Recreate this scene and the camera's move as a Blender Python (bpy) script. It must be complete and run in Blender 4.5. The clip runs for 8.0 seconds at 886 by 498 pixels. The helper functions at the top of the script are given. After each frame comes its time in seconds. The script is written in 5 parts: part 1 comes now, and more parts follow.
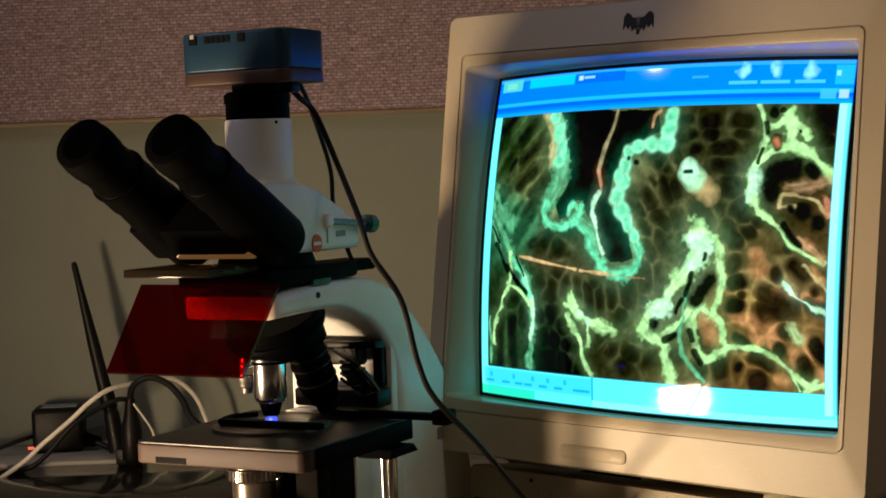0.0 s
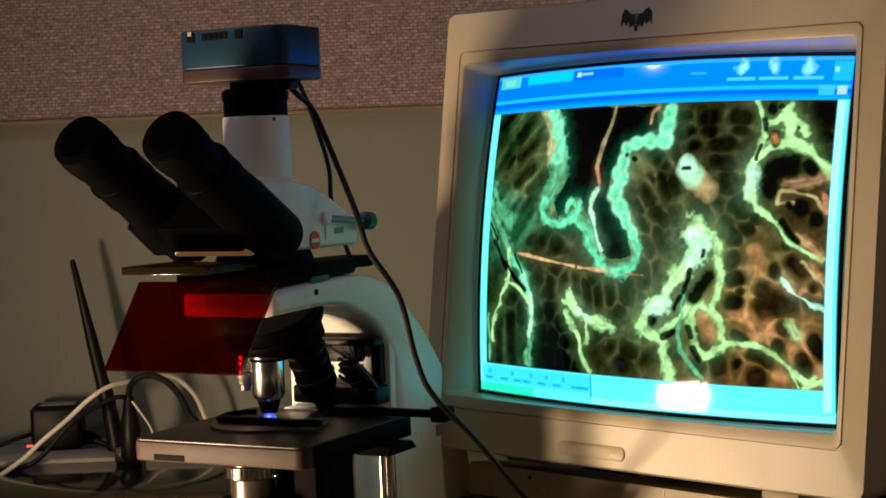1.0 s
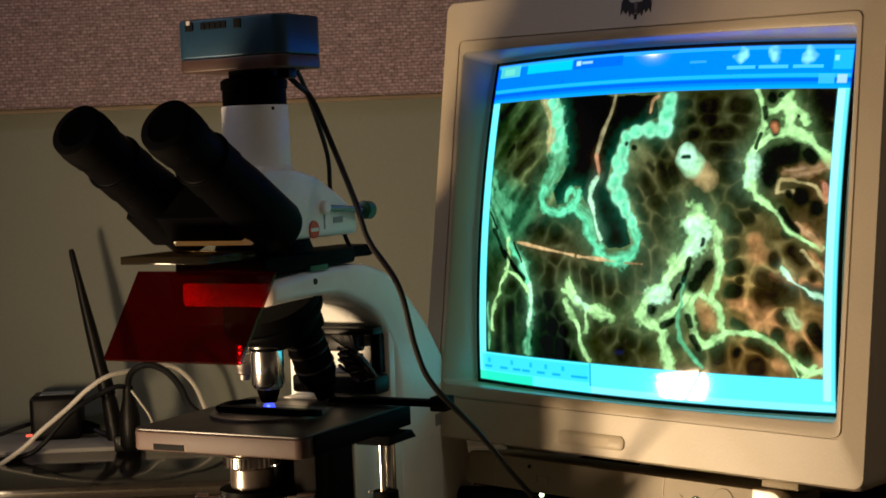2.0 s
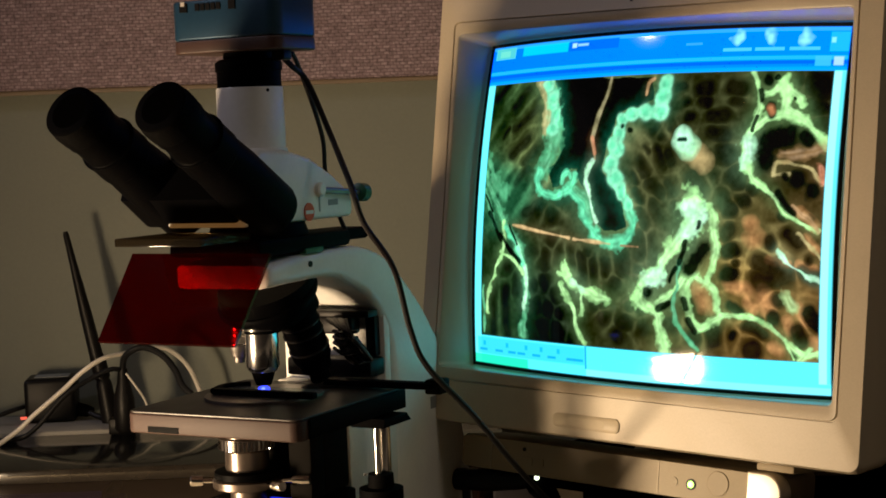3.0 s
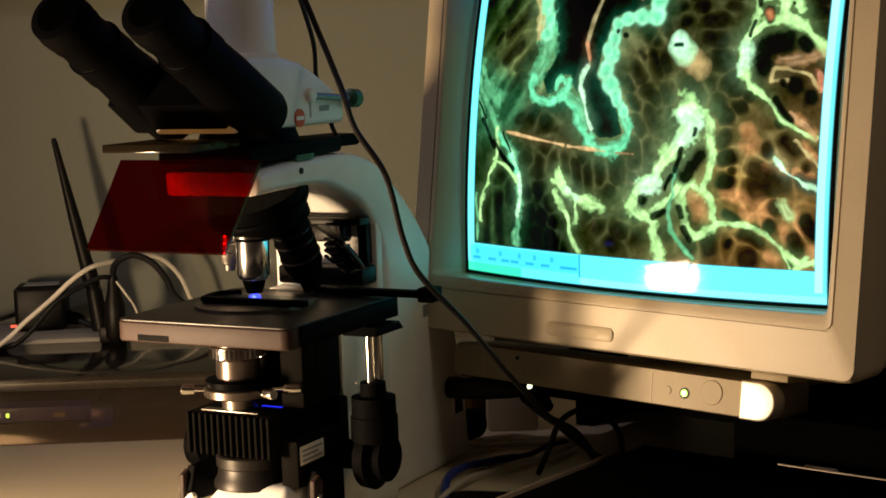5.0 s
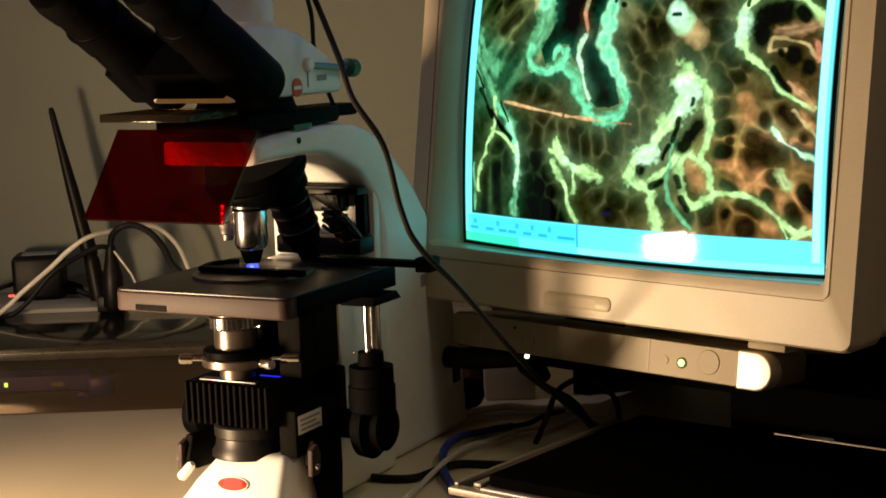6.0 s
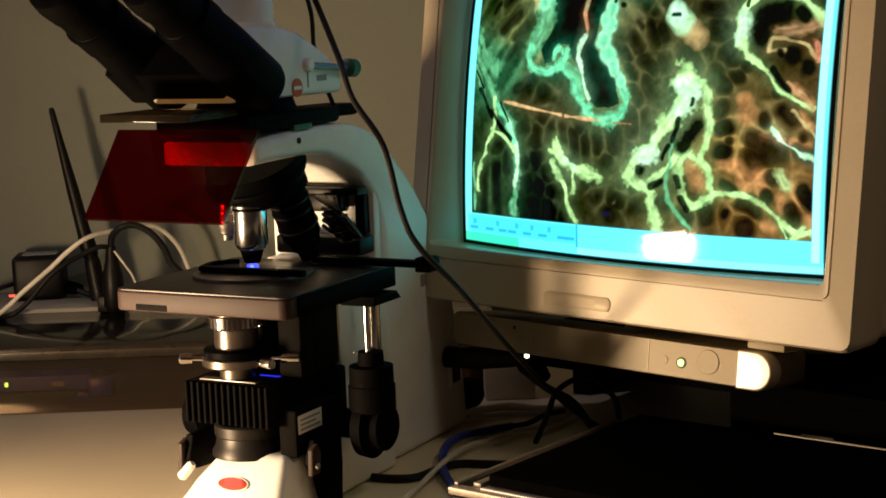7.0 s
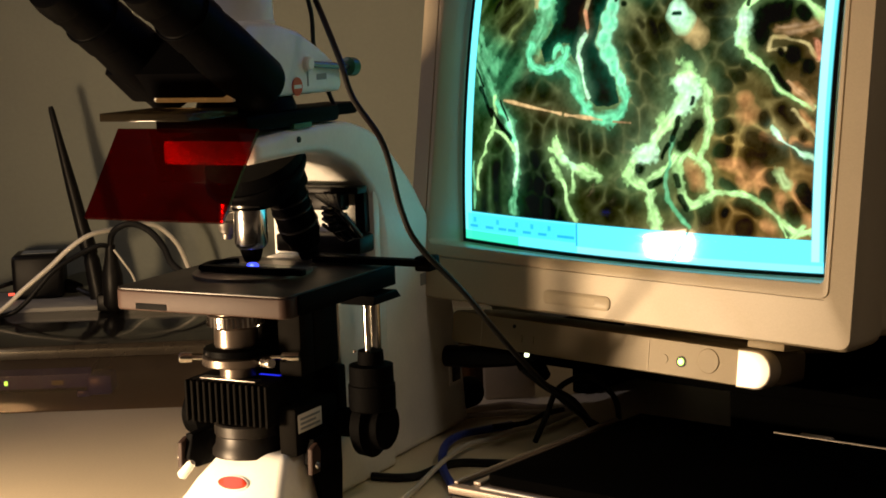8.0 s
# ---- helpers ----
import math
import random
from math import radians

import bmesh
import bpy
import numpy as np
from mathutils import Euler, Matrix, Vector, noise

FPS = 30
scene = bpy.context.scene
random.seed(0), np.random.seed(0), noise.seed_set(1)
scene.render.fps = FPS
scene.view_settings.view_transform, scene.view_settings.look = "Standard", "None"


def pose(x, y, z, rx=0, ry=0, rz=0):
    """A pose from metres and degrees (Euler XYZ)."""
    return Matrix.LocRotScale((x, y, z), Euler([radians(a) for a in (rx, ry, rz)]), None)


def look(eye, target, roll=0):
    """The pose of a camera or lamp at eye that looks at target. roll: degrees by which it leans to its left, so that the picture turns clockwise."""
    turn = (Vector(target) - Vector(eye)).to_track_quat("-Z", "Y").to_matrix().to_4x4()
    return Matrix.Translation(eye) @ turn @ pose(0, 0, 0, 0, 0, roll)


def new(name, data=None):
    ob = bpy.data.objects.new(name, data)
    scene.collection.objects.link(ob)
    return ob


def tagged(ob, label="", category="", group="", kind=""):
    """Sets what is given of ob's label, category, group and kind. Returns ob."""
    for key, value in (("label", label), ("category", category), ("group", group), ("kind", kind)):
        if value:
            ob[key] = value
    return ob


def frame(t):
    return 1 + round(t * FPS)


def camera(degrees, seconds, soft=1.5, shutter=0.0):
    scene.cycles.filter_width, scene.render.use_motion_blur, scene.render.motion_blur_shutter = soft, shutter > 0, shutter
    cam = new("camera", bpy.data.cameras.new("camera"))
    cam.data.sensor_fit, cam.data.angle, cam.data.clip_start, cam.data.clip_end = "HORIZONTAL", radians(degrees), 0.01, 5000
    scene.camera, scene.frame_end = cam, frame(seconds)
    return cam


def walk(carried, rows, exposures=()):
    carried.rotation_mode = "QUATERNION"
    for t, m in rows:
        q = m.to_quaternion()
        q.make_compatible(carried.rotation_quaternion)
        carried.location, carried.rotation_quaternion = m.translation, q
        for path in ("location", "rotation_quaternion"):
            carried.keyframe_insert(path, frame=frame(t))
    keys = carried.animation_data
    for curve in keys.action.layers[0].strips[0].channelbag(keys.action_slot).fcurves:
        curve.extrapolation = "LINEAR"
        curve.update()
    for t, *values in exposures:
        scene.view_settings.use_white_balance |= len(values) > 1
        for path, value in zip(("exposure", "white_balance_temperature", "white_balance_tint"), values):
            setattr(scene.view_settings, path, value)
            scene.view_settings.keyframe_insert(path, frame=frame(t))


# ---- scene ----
EYE = 1.08
ROWS = [
    (0.0, 0.0000, 0.0000, 0.0000, 0.000, -3.000, 2.100),
    (0.5, 0.0009, -0.0001, 0.0002, 0.019, -3.009, 2.148),
    (1.0, 0.0010, 0.0006, -0.0010, -0.013, -3.061, 2.162),
    (1.5, 0.0008, 0.0016, -0.0005, -0.032, -3.237, 2.222),
    (3.0, 0.0006, 0.0049, -0.0014, -0.220, -4.050, 2.165),
    (3.5, 0.0004, 0.0087, -0.0021, -0.401, -4.485, 2.117),
    (4.0, 0.0002, 0.0123, -0.0027, -0.440, -5.232, 2.121),
    (4.5, 0.0004, 0.0172, -0.0033, -0.471, -6.230, 2.074),
    (5.0, 0.0002, 0.0178, -0.0037, -0.486, -7.239, 2.052),
    (6.5, 0.0005, 0.0168, -0.0035, -0.574, -8.407, 2.006),
    (7.0, 0.0006, 0.0161, -0.0034, -0.548, -8.301, 2.020),
    (7.5, 0.0006, 0.0164, -0.0027, -0.545, -8.382, 2.042),
    (8.0, 0.0000, 0.0166, -0.0029, -0.582, -8.368, 2.012),
]
cam = camera(30.26, 8.0, soft=1.7)
walk(cam, [(t, pose(x, y, EYE + z, 90 + pitch, roll, yaw)) for t, x, y, z, yaw, pitch, roll in ROWS],
     exposures=((0.0, -0.08, 6100, 8), (3.0, -0.12, 6100, 8), (4.0, -0.12, 6150, 8), (4.6, 0.02, 6500, 10), (8.0, 0.04, 6500, 10)))

# ---- light: a warm desk lamp beside the operator, an added dim ceiling fill, the glowing tube ----
world = bpy.data.worlds.new("room_dusk")
world.use_nodes = True
world.node_tree.nodes["Background"].inputs[0].default_value = (0.9, 0.75, 0.6, 1)
world.node_tree.nodes["Background"].inputs[1].default_value = 0.004
scene.world = world
scene.view_settings.exposure = 0.0


def area(name, eye, target, power, colour, sx, sy, shape="RECTANGLE"):
    d = bpy.data.lights.new(name, "AREA")
    d.energy, d.color, d.shape, d.size, d.size_y = power, colour, shape, sx, sy
    ob = new(name, d)
    ob.matrix_world = look(eye, target)
    return ob


lamp = area("desk_lamp_light", (-0.545, 0.868, 0.811), (-0.05, 1.12, 0.85), 3.9, (1.0, 0.69, 0.40), 0.105, 0.105, "DISK")
lamp.data.spread = radians(130)
area("wall_lamp_light", (-1.88, 0.84, 2.32), (-0.3, 1.66, 1.05), 4.8, (1.0, 0.88, 1.0), 0.024, 0.016)
# unseen overhead fill, added to brighten the arm side and the foreground
area("ceiling_fill_light", (1.0, 0.15, 2.64), (-0.05, 1.25, 0.8), 4.2, (1.0, 0.82, 0.62), 0.4, 0.3)


# ---- materials ----
def material(name, colour, rough=0.5, metal=0.0, grain=0.0, grain_size=300.0, stain=0.0, stain_size=12.0, bump=0.0, coat=0.0, emit=None, power=0.0):
    m = bpy.data.materials.new(name)
    m.use_nodes = True
    nt = m.node_tree
    b = nt.nodes["Principled BSDF"]
    b.inputs["Roughness"].default_value, b.inputs["Metallic"].default_value = rough, metal
    b.inputs["Base Color"].default_value = (*colour, 1)
    b.inputs["Coat Weight"].default_value = coat
    if emit:
        b.inputs["Emission Color"].default_value = (*emit, 1)
        b.inputs["Emission Strength"].default_value = power
    if grain or stain or bump:
        tc = nt.nodes.new("ShaderNodeTexCoord")
        n1, n2 = nt.nodes.new("ShaderNodeTexNoise"), nt.nodes.new("ShaderNodeTexNoise")
        n1.inputs["Scale"].default_value, n2.inputs["Scale"].default_value = grain_size, stain_size
        n1.inputs["Detail"].default_value, n2.inputs["Detail"].default_value = 3, 5
        for n in (n1, n2):
            nt.links.new(tc.outputs["Object"], n.inputs["Vector"])
        r1, r2 = nt.nodes.new("ShaderNodeMapRange"), nt.nodes.new("ShaderNodeMapRange")
        for r, a, n in ((r1, grain, n1), (r2, stain, n2)):
            r.inputs["From Min"].default_value, r.inputs["From Max"].default_value = 0.3, 0.7
            r.inputs["To Min"].default_value, r.inputs["To Max"].default_value = 1 - a, 1 + a
            nt.links.new(n.outputs["Fac"], r.inputs["Value"])
        mul = nt.nodes.new("ShaderNodeMath")
        mul.operation = "MULTIPLY"
        nt.links.new(r1.outputs[0], mul.inputs[0])
        nt.links.new(r2.outputs[0], mul.inputs[1])
        vm = nt.nodes.new("ShaderNodeVectorMath")
        vm.operation = "SCALE"
        vm.inputs[0].default_value = colour
        nt.links.new(mul.outputs[0], vm.inputs["Scale"])
        nt.links.new(vm.outputs[0], b.inputs["Base Color"])
        rr = nt.nodes.new("ShaderNodeMapRange")
        rr.inputs["To Min"].default_value, rr.inputs["To Max"].default_value = max(0, rough - 0.1), min(1, rough + 0.1)
        nt.links.new(n2.outputs["Fac"], rr.inputs["Value"])
        nt.links.new(rr.outputs[0], b.inputs["Roughness"])
        if bump:
            bp = nt.nodes.new("ShaderNodeBump")
            bp.inputs["Strength"].default_value, bp.inputs["Distance"].default_value = bump, 0.001
            nt.links.new(n1.outputs["Fac"], bp.inputs["Height"])
            nt.links.new(bp.outputs[0], b.inputs["Normal"])
    return m


def dulled(m, level):
    m.node_tree.nodes["Principled BSDF"].inputs["Specular IOR Level"].default_value = level
    return m


def fabric_material():
    m = material("woven_panel_fabric", (0.31, 0.235, 0.205), 0.95)
    nt = m.node_tree
    b = nt.nodes["Principled BSDF"]
    tc, mp = nt.nodes.new("ShaderNodeTexCoord"), nt.nodes.new("ShaderNodeMapping")
    nt.links.new(tc.outputs["Object"], mp.inputs["Vector"])
    mp.inputs["Rotation"].default_value = (radians(-90), 0, 0)
    warp = nt.nodes.new("ShaderNodeTexNoise")
    warp.inputs["Scale"].default_value = 90
    add = nt.nodes.new("ShaderNodeVectorMath")
    add.operation = "MULTIPLY_ADD"
    add.inputs[1].default_value = (0.0052, 0.0026, 0.0)
    nt.links.new(mp.outputs[0], warp.inputs["Vector"])
    nt.links.new(warp.outputs["Color"], add.inputs[0])
    nt.links.new(mp.outputs[0], add.inputs[2])
    br = nt.nodes.new("ShaderNodeTexBrick")
    br.inputs["Scale"].default_value = 1.0
    br.inputs["Brick Width"].default_value, br.inputs["Row Height"].default_value = 0.0066, 0.0033
    br.inputs["Mortar Size"].default_value, br.inputs["Mortar Smooth"].default_value = 0.0008, 1.0
    br.inputs["Color1"].default_value = (0.335, 0.262, 0.290, 1)
    br.inputs["Color2"].default_value = (0.232, 0.171, 0.192, 1)
    br.inputs["Mortar"].default_value = (0.150, 0.106, 0.118, 1)
    nt.links.new(add.outputs[0], br.inputs["Vector"])
    fine = nt.nodes.new("ShaderNodeTexNoise")
    fine.inputs["Scale"].default_value = 300
    nt.links.new(mp.outputs[0], fine.inputs["Vector"])
    mix = nt.nodes.new("ShaderNodeMix")
    mix.data_type, mix.blend_type = "RGBA", "OVERLAY"
    mix.inputs["Factor"].default_value = 0.75
    nt.links.new(br.outputs["Color"], mix.inputs["A"])
    nt.links.new(fine.outputs["Fac"], mix.inputs["B"])
    nt.links.new(mix.outputs["Result"], b.inputs["Base Color"])
    bp = nt.nodes.new("ShaderNodeBump")
    bp.inputs["Strength"].default_value, bp.inputs["Distance"].default_value, bp.invert = 0.45, 0.0012, True
    nt.links.new(br.outputs["Fac"], bp.inputs["Height"])
    nt.links.new(bp.outputs[0], b.inputs["Normal"])
    return m


def acrylic_material(name, colour, clear=0.8, gloss=0.025):
    m = bpy.data.materials.new(name)
    m.use_nodes = True
    nt = m.node_tree
    nt.nodes.remove(nt.nodes["Principled BSDF"])
    tr, df, gl = nt.nodes.new("ShaderNodeBsdfTransparent"), nt.nodes.new("ShaderNodeBsdfDiffuse"), nt.nodes.new("ShaderNodeBsdfGlossy")
    tr.inputs[0].default_value, df.inputs[0].default_value = (*colour, 1), (*[c * 0.5 for c in colour], 1)
    gl.inputs["Roughness"].default_value = 0.08
    m1, m2 = nt.nodes.new("ShaderNodeMixShader"), nt.nodes.new("ShaderNodeMixShader")
    m1.inputs[0].default_value, m2.inputs[0].default_value = clear, gloss
    nt.links.new(df.outputs[0], m1.inputs[1])
    nt.links.new(tr.outputs[0], m1.inputs[2])
    nt.links.new(m1.outputs[0], m2.inputs[1])
    nt.links.new(gl.outputs[0], m2.inputs[2])
    nt.links.new(m2.outputs[0], nt.nodes["Material Output"].inputs[0])
    return m


def screen_material():
    m = dulled(material("crt_phosphor_glass", (0.004, 0.0045, 0.005), 0.06), 0.28)
    nt = m.node_tree
    b = nt.nodes["Principled BSDF"]
    at = nt.nodes.new("ShaderNodeAttribute")
    at.attribute_name = "shown"
    nt.links.new(at.outputs["Color"], b.inputs["Emission Color"])
    b.inputs["Emission Strength"].default_value = 1.75
    return m


ENAMEL = material("white_enamel", (0.82, 0.82, 0.78), 0.35, grain=0.02, stain=0.06, stain_size=25, bump=0.05)
BLACK = dulled(material("black_satin_paint", (0.0014, 0.0014, 0.0017), 0.5, grain=0.1, stain=0.2, bump=0.1), 0.02)
RUBBER = dulled(material("black_rubber", (0.0012, 0.0012, 0.0014), 0.7, grain=0.2, grain_size=600, stain=0.2, bump=0.2), 0.03)
CHROME = material("chrome", (0.75, 0.73, 0.7), 0.16, 1.0, stain=0.08)
BRUSHED = material("brushed_steel", (0.25, 0.23, 0.215), 0.38, 1.0, grain=0.15, grain_size=900, stain=0.1)
TEAL = material("teal_anodised", (0.014, 0.052, 0.100), 0.4, 0.3, grain=0.05, stain=0.15)
BRONZE = material("brown_base_plate", (0.055, 0.028, 0.022), 0.45, grain=0.05, stain=0.1)
STAGE_EDGE = dulled(material("stage_edge_paint", (0.036, 0.021, 0.0175), 0.55, grain=0.04, stain=0.12), 0.2)
STAGE_TOP = material("stage_top_paint", (0.011, 0.007, 0.0055), 0.4, grain=0.1, stain=0.3, stain_size=30)
FIN = dulled(material("dull_black_fins", (0.003, 0.0025, 0.002), 0.8), 0.06)
RED = material("red_badge", (0.62, 0.05, 0.02), 0.35)
BADGE_WHITE = material("badge_white", (0.8, 0.78, 0.74), 0.4)
GREY_MARK = material("grey_print", (0.25, 0.27, 0.27), 0.5)
GREEN = material("green_plastic", (0.01, 0.09, 0.04), 0.4, stain=0.1)
BEIGE = material("beige_abs", (0.45, 0.38, 0.265), 0.42, grain=0.03, grain_size=700, stain=0.06, stain_size=9, bump=0.12)
# speaker bar beige, darkened in its base colour for the shadow lying on it
BAR_SHADED = material("shaded_speaker_plastic", (0.29, 0.235, 0.145), 0.5, grain=0.03, grain_size=700, stain=0.08, stain_size=14, bump=0.1)
BEIGE_GLOSS = material("polished_beige_abs", (0.42, 0.36, 0.25), 0.36, stain=0.05)
BEIGE_DARK = material("beige_abs_aged", (0.42, 0.35, 0.24), 0.5, grain=0.03, stain=0.1, bump=0.1)
DESK = material("cream_laminate", (0.76, 0.655, 0.46), 0.45, grain=0.03, grain_size=500, stain=0.06, stain_size=6, bump=0.03)
WALL = material("painted_wall", (0.172, 0.184, 0.150), 0.75, grain=0.03, grain_size=260, stain=0.07, stain_size=3, bump=0.1)
ROOM = material("room_paint", (0.4, 0.34, 0.27), 0.8, grain=0.02, stain=0.05, stain_size=2)
CARPET = material("brown_carpet", (0.1, 0.075, 0.055), 0.95, grain=0.3, grain_size=200, stain=0.1)
FABRIC = fabric_material()
TRIM = material("panel_trim", (0.20, 0.15, 0.10), 0.6, stain=0.1)
GLOSS_BLACK = material("glossy_dark_laminate", (0.016, 0.013, 0.010), 0.12, stain=0.3, stain_size=20)
UNDER = material("shelf_underside", (0.06, 0.045, 0.03), 0.7, stain=0.1)
LEDGE = material("pale_ledge_paint", (0.34, 0.32, 0.27), 0.5, stain=0.1)
ROUTER_BLUE = material("router_blue_plastic", (0.012, 0.012, 0.42), 0.35, stain=0.1)
PLASTIC = dulled(material("black_plastic", (0.004, 0.0035, 0.0035), 0.45, grain=0.05, stain=0.2), 0.2)
CABLE_BLACK = dulled(material("black_cable", (0.004, 0.004, 0.0045), 0.5, stain=0.1), 0.25)
CABLE_WHITE = material("grey_white_cable", (0.62, 0.58, 0.5), 0.5, stain=0.15, stain_size=40)
CABLE_BLUE = material("blue_cable", (0.015, 0.04, 0.32), 0.45, stain=0.1)
PAPER = material("white_card", (0.78, 0.74, 0.66), 0.7, grain=0.02, stain=0.05)
LAPTOP_RIM = material("dull_laptop_rim", (0.26, 0.215, 0.18), 0.4, 0.2, grain=0.05, stain=0.12)
SILVER = material("silver_trim", (0.62, 0.56, 0.50), 0.35, 0.1, stain=0.1)
SHIELD = acrylic_material("red_acrylic", (0.36, 0.008, 0.005), 0.97)
SMOKE = acrylic_material("smoked_slide_acrylic", (0.26, 0.21, 0.14), 0.94)
PANEL = acrylic_material("smoked_brown_acrylic", (0.62, 0.53, 0.44), 0.965, 0.008)
GLASS = acrylic_material("slide_glass", (0.9, 0.93, 0.9), 0.9)
SCREEN = screen_material()
GUNMETAL = material("gunmetal", (0.17, 0.14, 0.12), 0.30, 0.85, stain=0.2, stain_size=40)
COLLAR = material("dark_grey_metal", (0.016, 0.014, 0.013), 0.42, 0.4, stain=0.1)
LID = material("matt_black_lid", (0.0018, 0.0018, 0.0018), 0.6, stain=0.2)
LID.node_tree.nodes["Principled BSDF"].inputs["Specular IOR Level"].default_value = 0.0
CREAM = material("satin_metal_cap", (0.94, 0.88, 0.78), 0.5, 0.7, stain=0.03)
CABLE_HANK = material("glossy_black_cable", (0.008, 0.008, 0.009), 0.25, stain=0.1)
BLUE_DIM = material("blue_leak_light", (0.01, 0.01, 0.1), 0.3, emit=(0.02, 0.03, 1.0), power=0.8)
LED_GREEN = material("green_led", (0.1, 0.3, 0.05), 0.3, emit=(0.45, 1.0, 0.12), power=6)
LED_RED = material("red_led", (0.3, 0.02, 0.02), 0.3, emit=(1.0, 0.1, 0.05), power=1.2)
LED_WHITE = material("white_led", (0.3, 0.3, 0.2), 0.3, emit=(0.9, 1.0, 0.6), power=3)
BLUE_BEAM = material("blue_excitation_light", (0.05, 0.05, 0.3), 0.3, emit=(0.04, 0.06, 1.0), power=2.6)
BLUE_CORE = material("blue_beam_core", (0.05, 0.05, 0.3), 0.3, emit=(0.12, 0.16, 1.0), power=3.2)


# ---- mesh helpers ----
def mesh_from(bm, name, mats):
    bm.normal_update()
    for f in bm.faces:
        f.smooth = True
    for e in bm.edges:
        if len(e.link_faces) == 2 and e.calc_face_angle(0) > 0.6:
            e.smooth = False
    me = bpy.data.meshes.new(name)
    bm.to_mesh(me)
    bm.free()
    for m in mats if isinstance(mats, (list, tuple)) else [mats]:
        me.materials.append(m)
    return me


def part(name, bm, mat, parent, label=""):
    ob = new(name, mesh_from(bm, name, mat))
    ob.parent = parent
    return tagged(ob, label)


def solo(name, bm, mat, label, category, m=None, group="", kind=""):
    ob = new(name, mesh_from(bm, name, mat))
    if m is not None:
        ob.matrix_world = m
    return tagged(ob, label, category, group, kind)


def thing(name, m, label, category, group="", kind=""):
    ob = new(name)
    ob.empty_display_size = 0.02
    ob.matrix_world = m
    return tagged(ob, label, category, group, kind)


def box(x0, x1, y0, y1, z0, z1, bev=0.0, seg=2, bm=None, m=None):
    t = bmesh.new()
    bmesh.ops.create_cube(t, size=1, matrix=Matrix.LocRotScale(((x0 + x1) / 2, (y0 + y1) / 2, (z0 + z1) / 2), None, (x1 - x0, y1 - y0, z1 - z0)))
    if bev:
        bmesh.ops.bevel(t, geom=list(t.edges), offset=bev, segments=seg, profile=0.5, affect="EDGES")
    return merge(t, bm, m)


def merge(t, bm=None, m=None):
    if m is not None:
        bmesh.ops.transform(t, matrix=m, verts=t.verts)
    if bm is None:
        return t
    me = bpy.data.meshes.new("tmp")
    t.to_mesh(me)
    t.free()
    bm.from_mesh(me)
    bpy.data.meshes.remove(me)
    return bm


def lathe(p0, p1, profile, seg=32, bm=None):
    """A turned solid from p0 towards p1; the profile gives (share of the way, radius)."""
    p0, p1 = Vector(p0), Vector(p1)
    d = p1 - p0
    q = d.to_track_quat("Z", "Y").to_matrix()
    t = bmesh.new()
    rings = []
    for s, r in profile:
        rings.append([t.verts.new(p0 + d * s + q @ Vector((r * math.cos(a), r * math.sin(a), 0))) for a in (2 * math.pi * k / seg for k in range(seg))])
    for a, b in zip(rings, rings[1:]):
        for k in range(seg):
            t.faces.new((a[k], a[(k + 1) % seg], b[(k + 1) % seg], b[k]))
    t.faces.new(rings[0][::-1])
    t.faces.new(rings[-1])
    return merge(t, bm)


def smooth_line(pts, n=8):
    pts = [Vector(p) for p in pts]
    out = []
    for i in range(len(pts) - 1):
        a, b, c, d = pts[max(i - 1, 0)], pts[i], pts[i + 1], pts[min(i + 2, len(pts) - 1)]
        for k in range(n):
            t = k / n
            out.append(0.5 * ((2 * b) + (c - a) * t + (2 * a - 5 * b + 4 * c - d) * t * t + (3 * b - a - 3 * c + d) * t ** 3))
    return out + [pts[-1]]


def sweep(pts, r, seg=10, n=8, bm=None, r_end=None):
    line = smooth_line(pts, n)
    t = bmesh.new()
    rings = []
    up = Vector((0.2, 0.1, 1)).normalized()
    for i, p in enumerate(line):
        d = (line[min(i + 1, len(line) - 1)] - line[max(i - 1, 0)]).normalized()
        s = d.cross(up)
        s = s.normalized() if s.length > 1e-4 else Vector((1, 0, 0))
        up = s.cross(d).normalized()
        rr = r if r_end is None else r + (r_end - r) * i / (len(line) - 1)
        rings.append([t.verts.new(p + rr * (math.cos(a) * s + math.sin(a) * up)) for a in (2 * math.pi * k / seg for k in range(seg))])
    for a, b in zip(rings, rings[1:]):
        for k in range(seg):
            t.faces.new((a[k], a[(k + 1) % seg], b[(k + 1) % seg], b[k]))
    t.faces.new(rings[0][::-1])
    t.faces.new(rings[-1])
    bmesh.ops.recalc_face_normals(t, faces=t.faces)
    return merge(t, bm)


def prism(profile, x0, x1, bev=0.0, seg=3, bm=None, m=None):
    """A (y, z) outline drawn out along x."""
    t = bmesh.new()
    a = [t.verts.new((x0, y, z)) for y, z in profile]
    b = [t.verts.new((x1, y, z)) for y, z in profile]
    n = len(profile)
    fa, fb = t.faces.new(a), t.faces.new(b[::-1])
    for k in range(n):
        t.faces.new((a[k], b[k], b[(k + 1) % n], a[(k + 1) % n]))
    bmesh.ops.recalc_face_normals(t, faces=t.faces)
    if bev:
        bmesh.ops.bevel(t, geom=list(set(fa.edges) | set(fb.edges)), offset=bev, segments=seg, profile=0.5, affect="EDGES")
    return merge(t, bm, m)


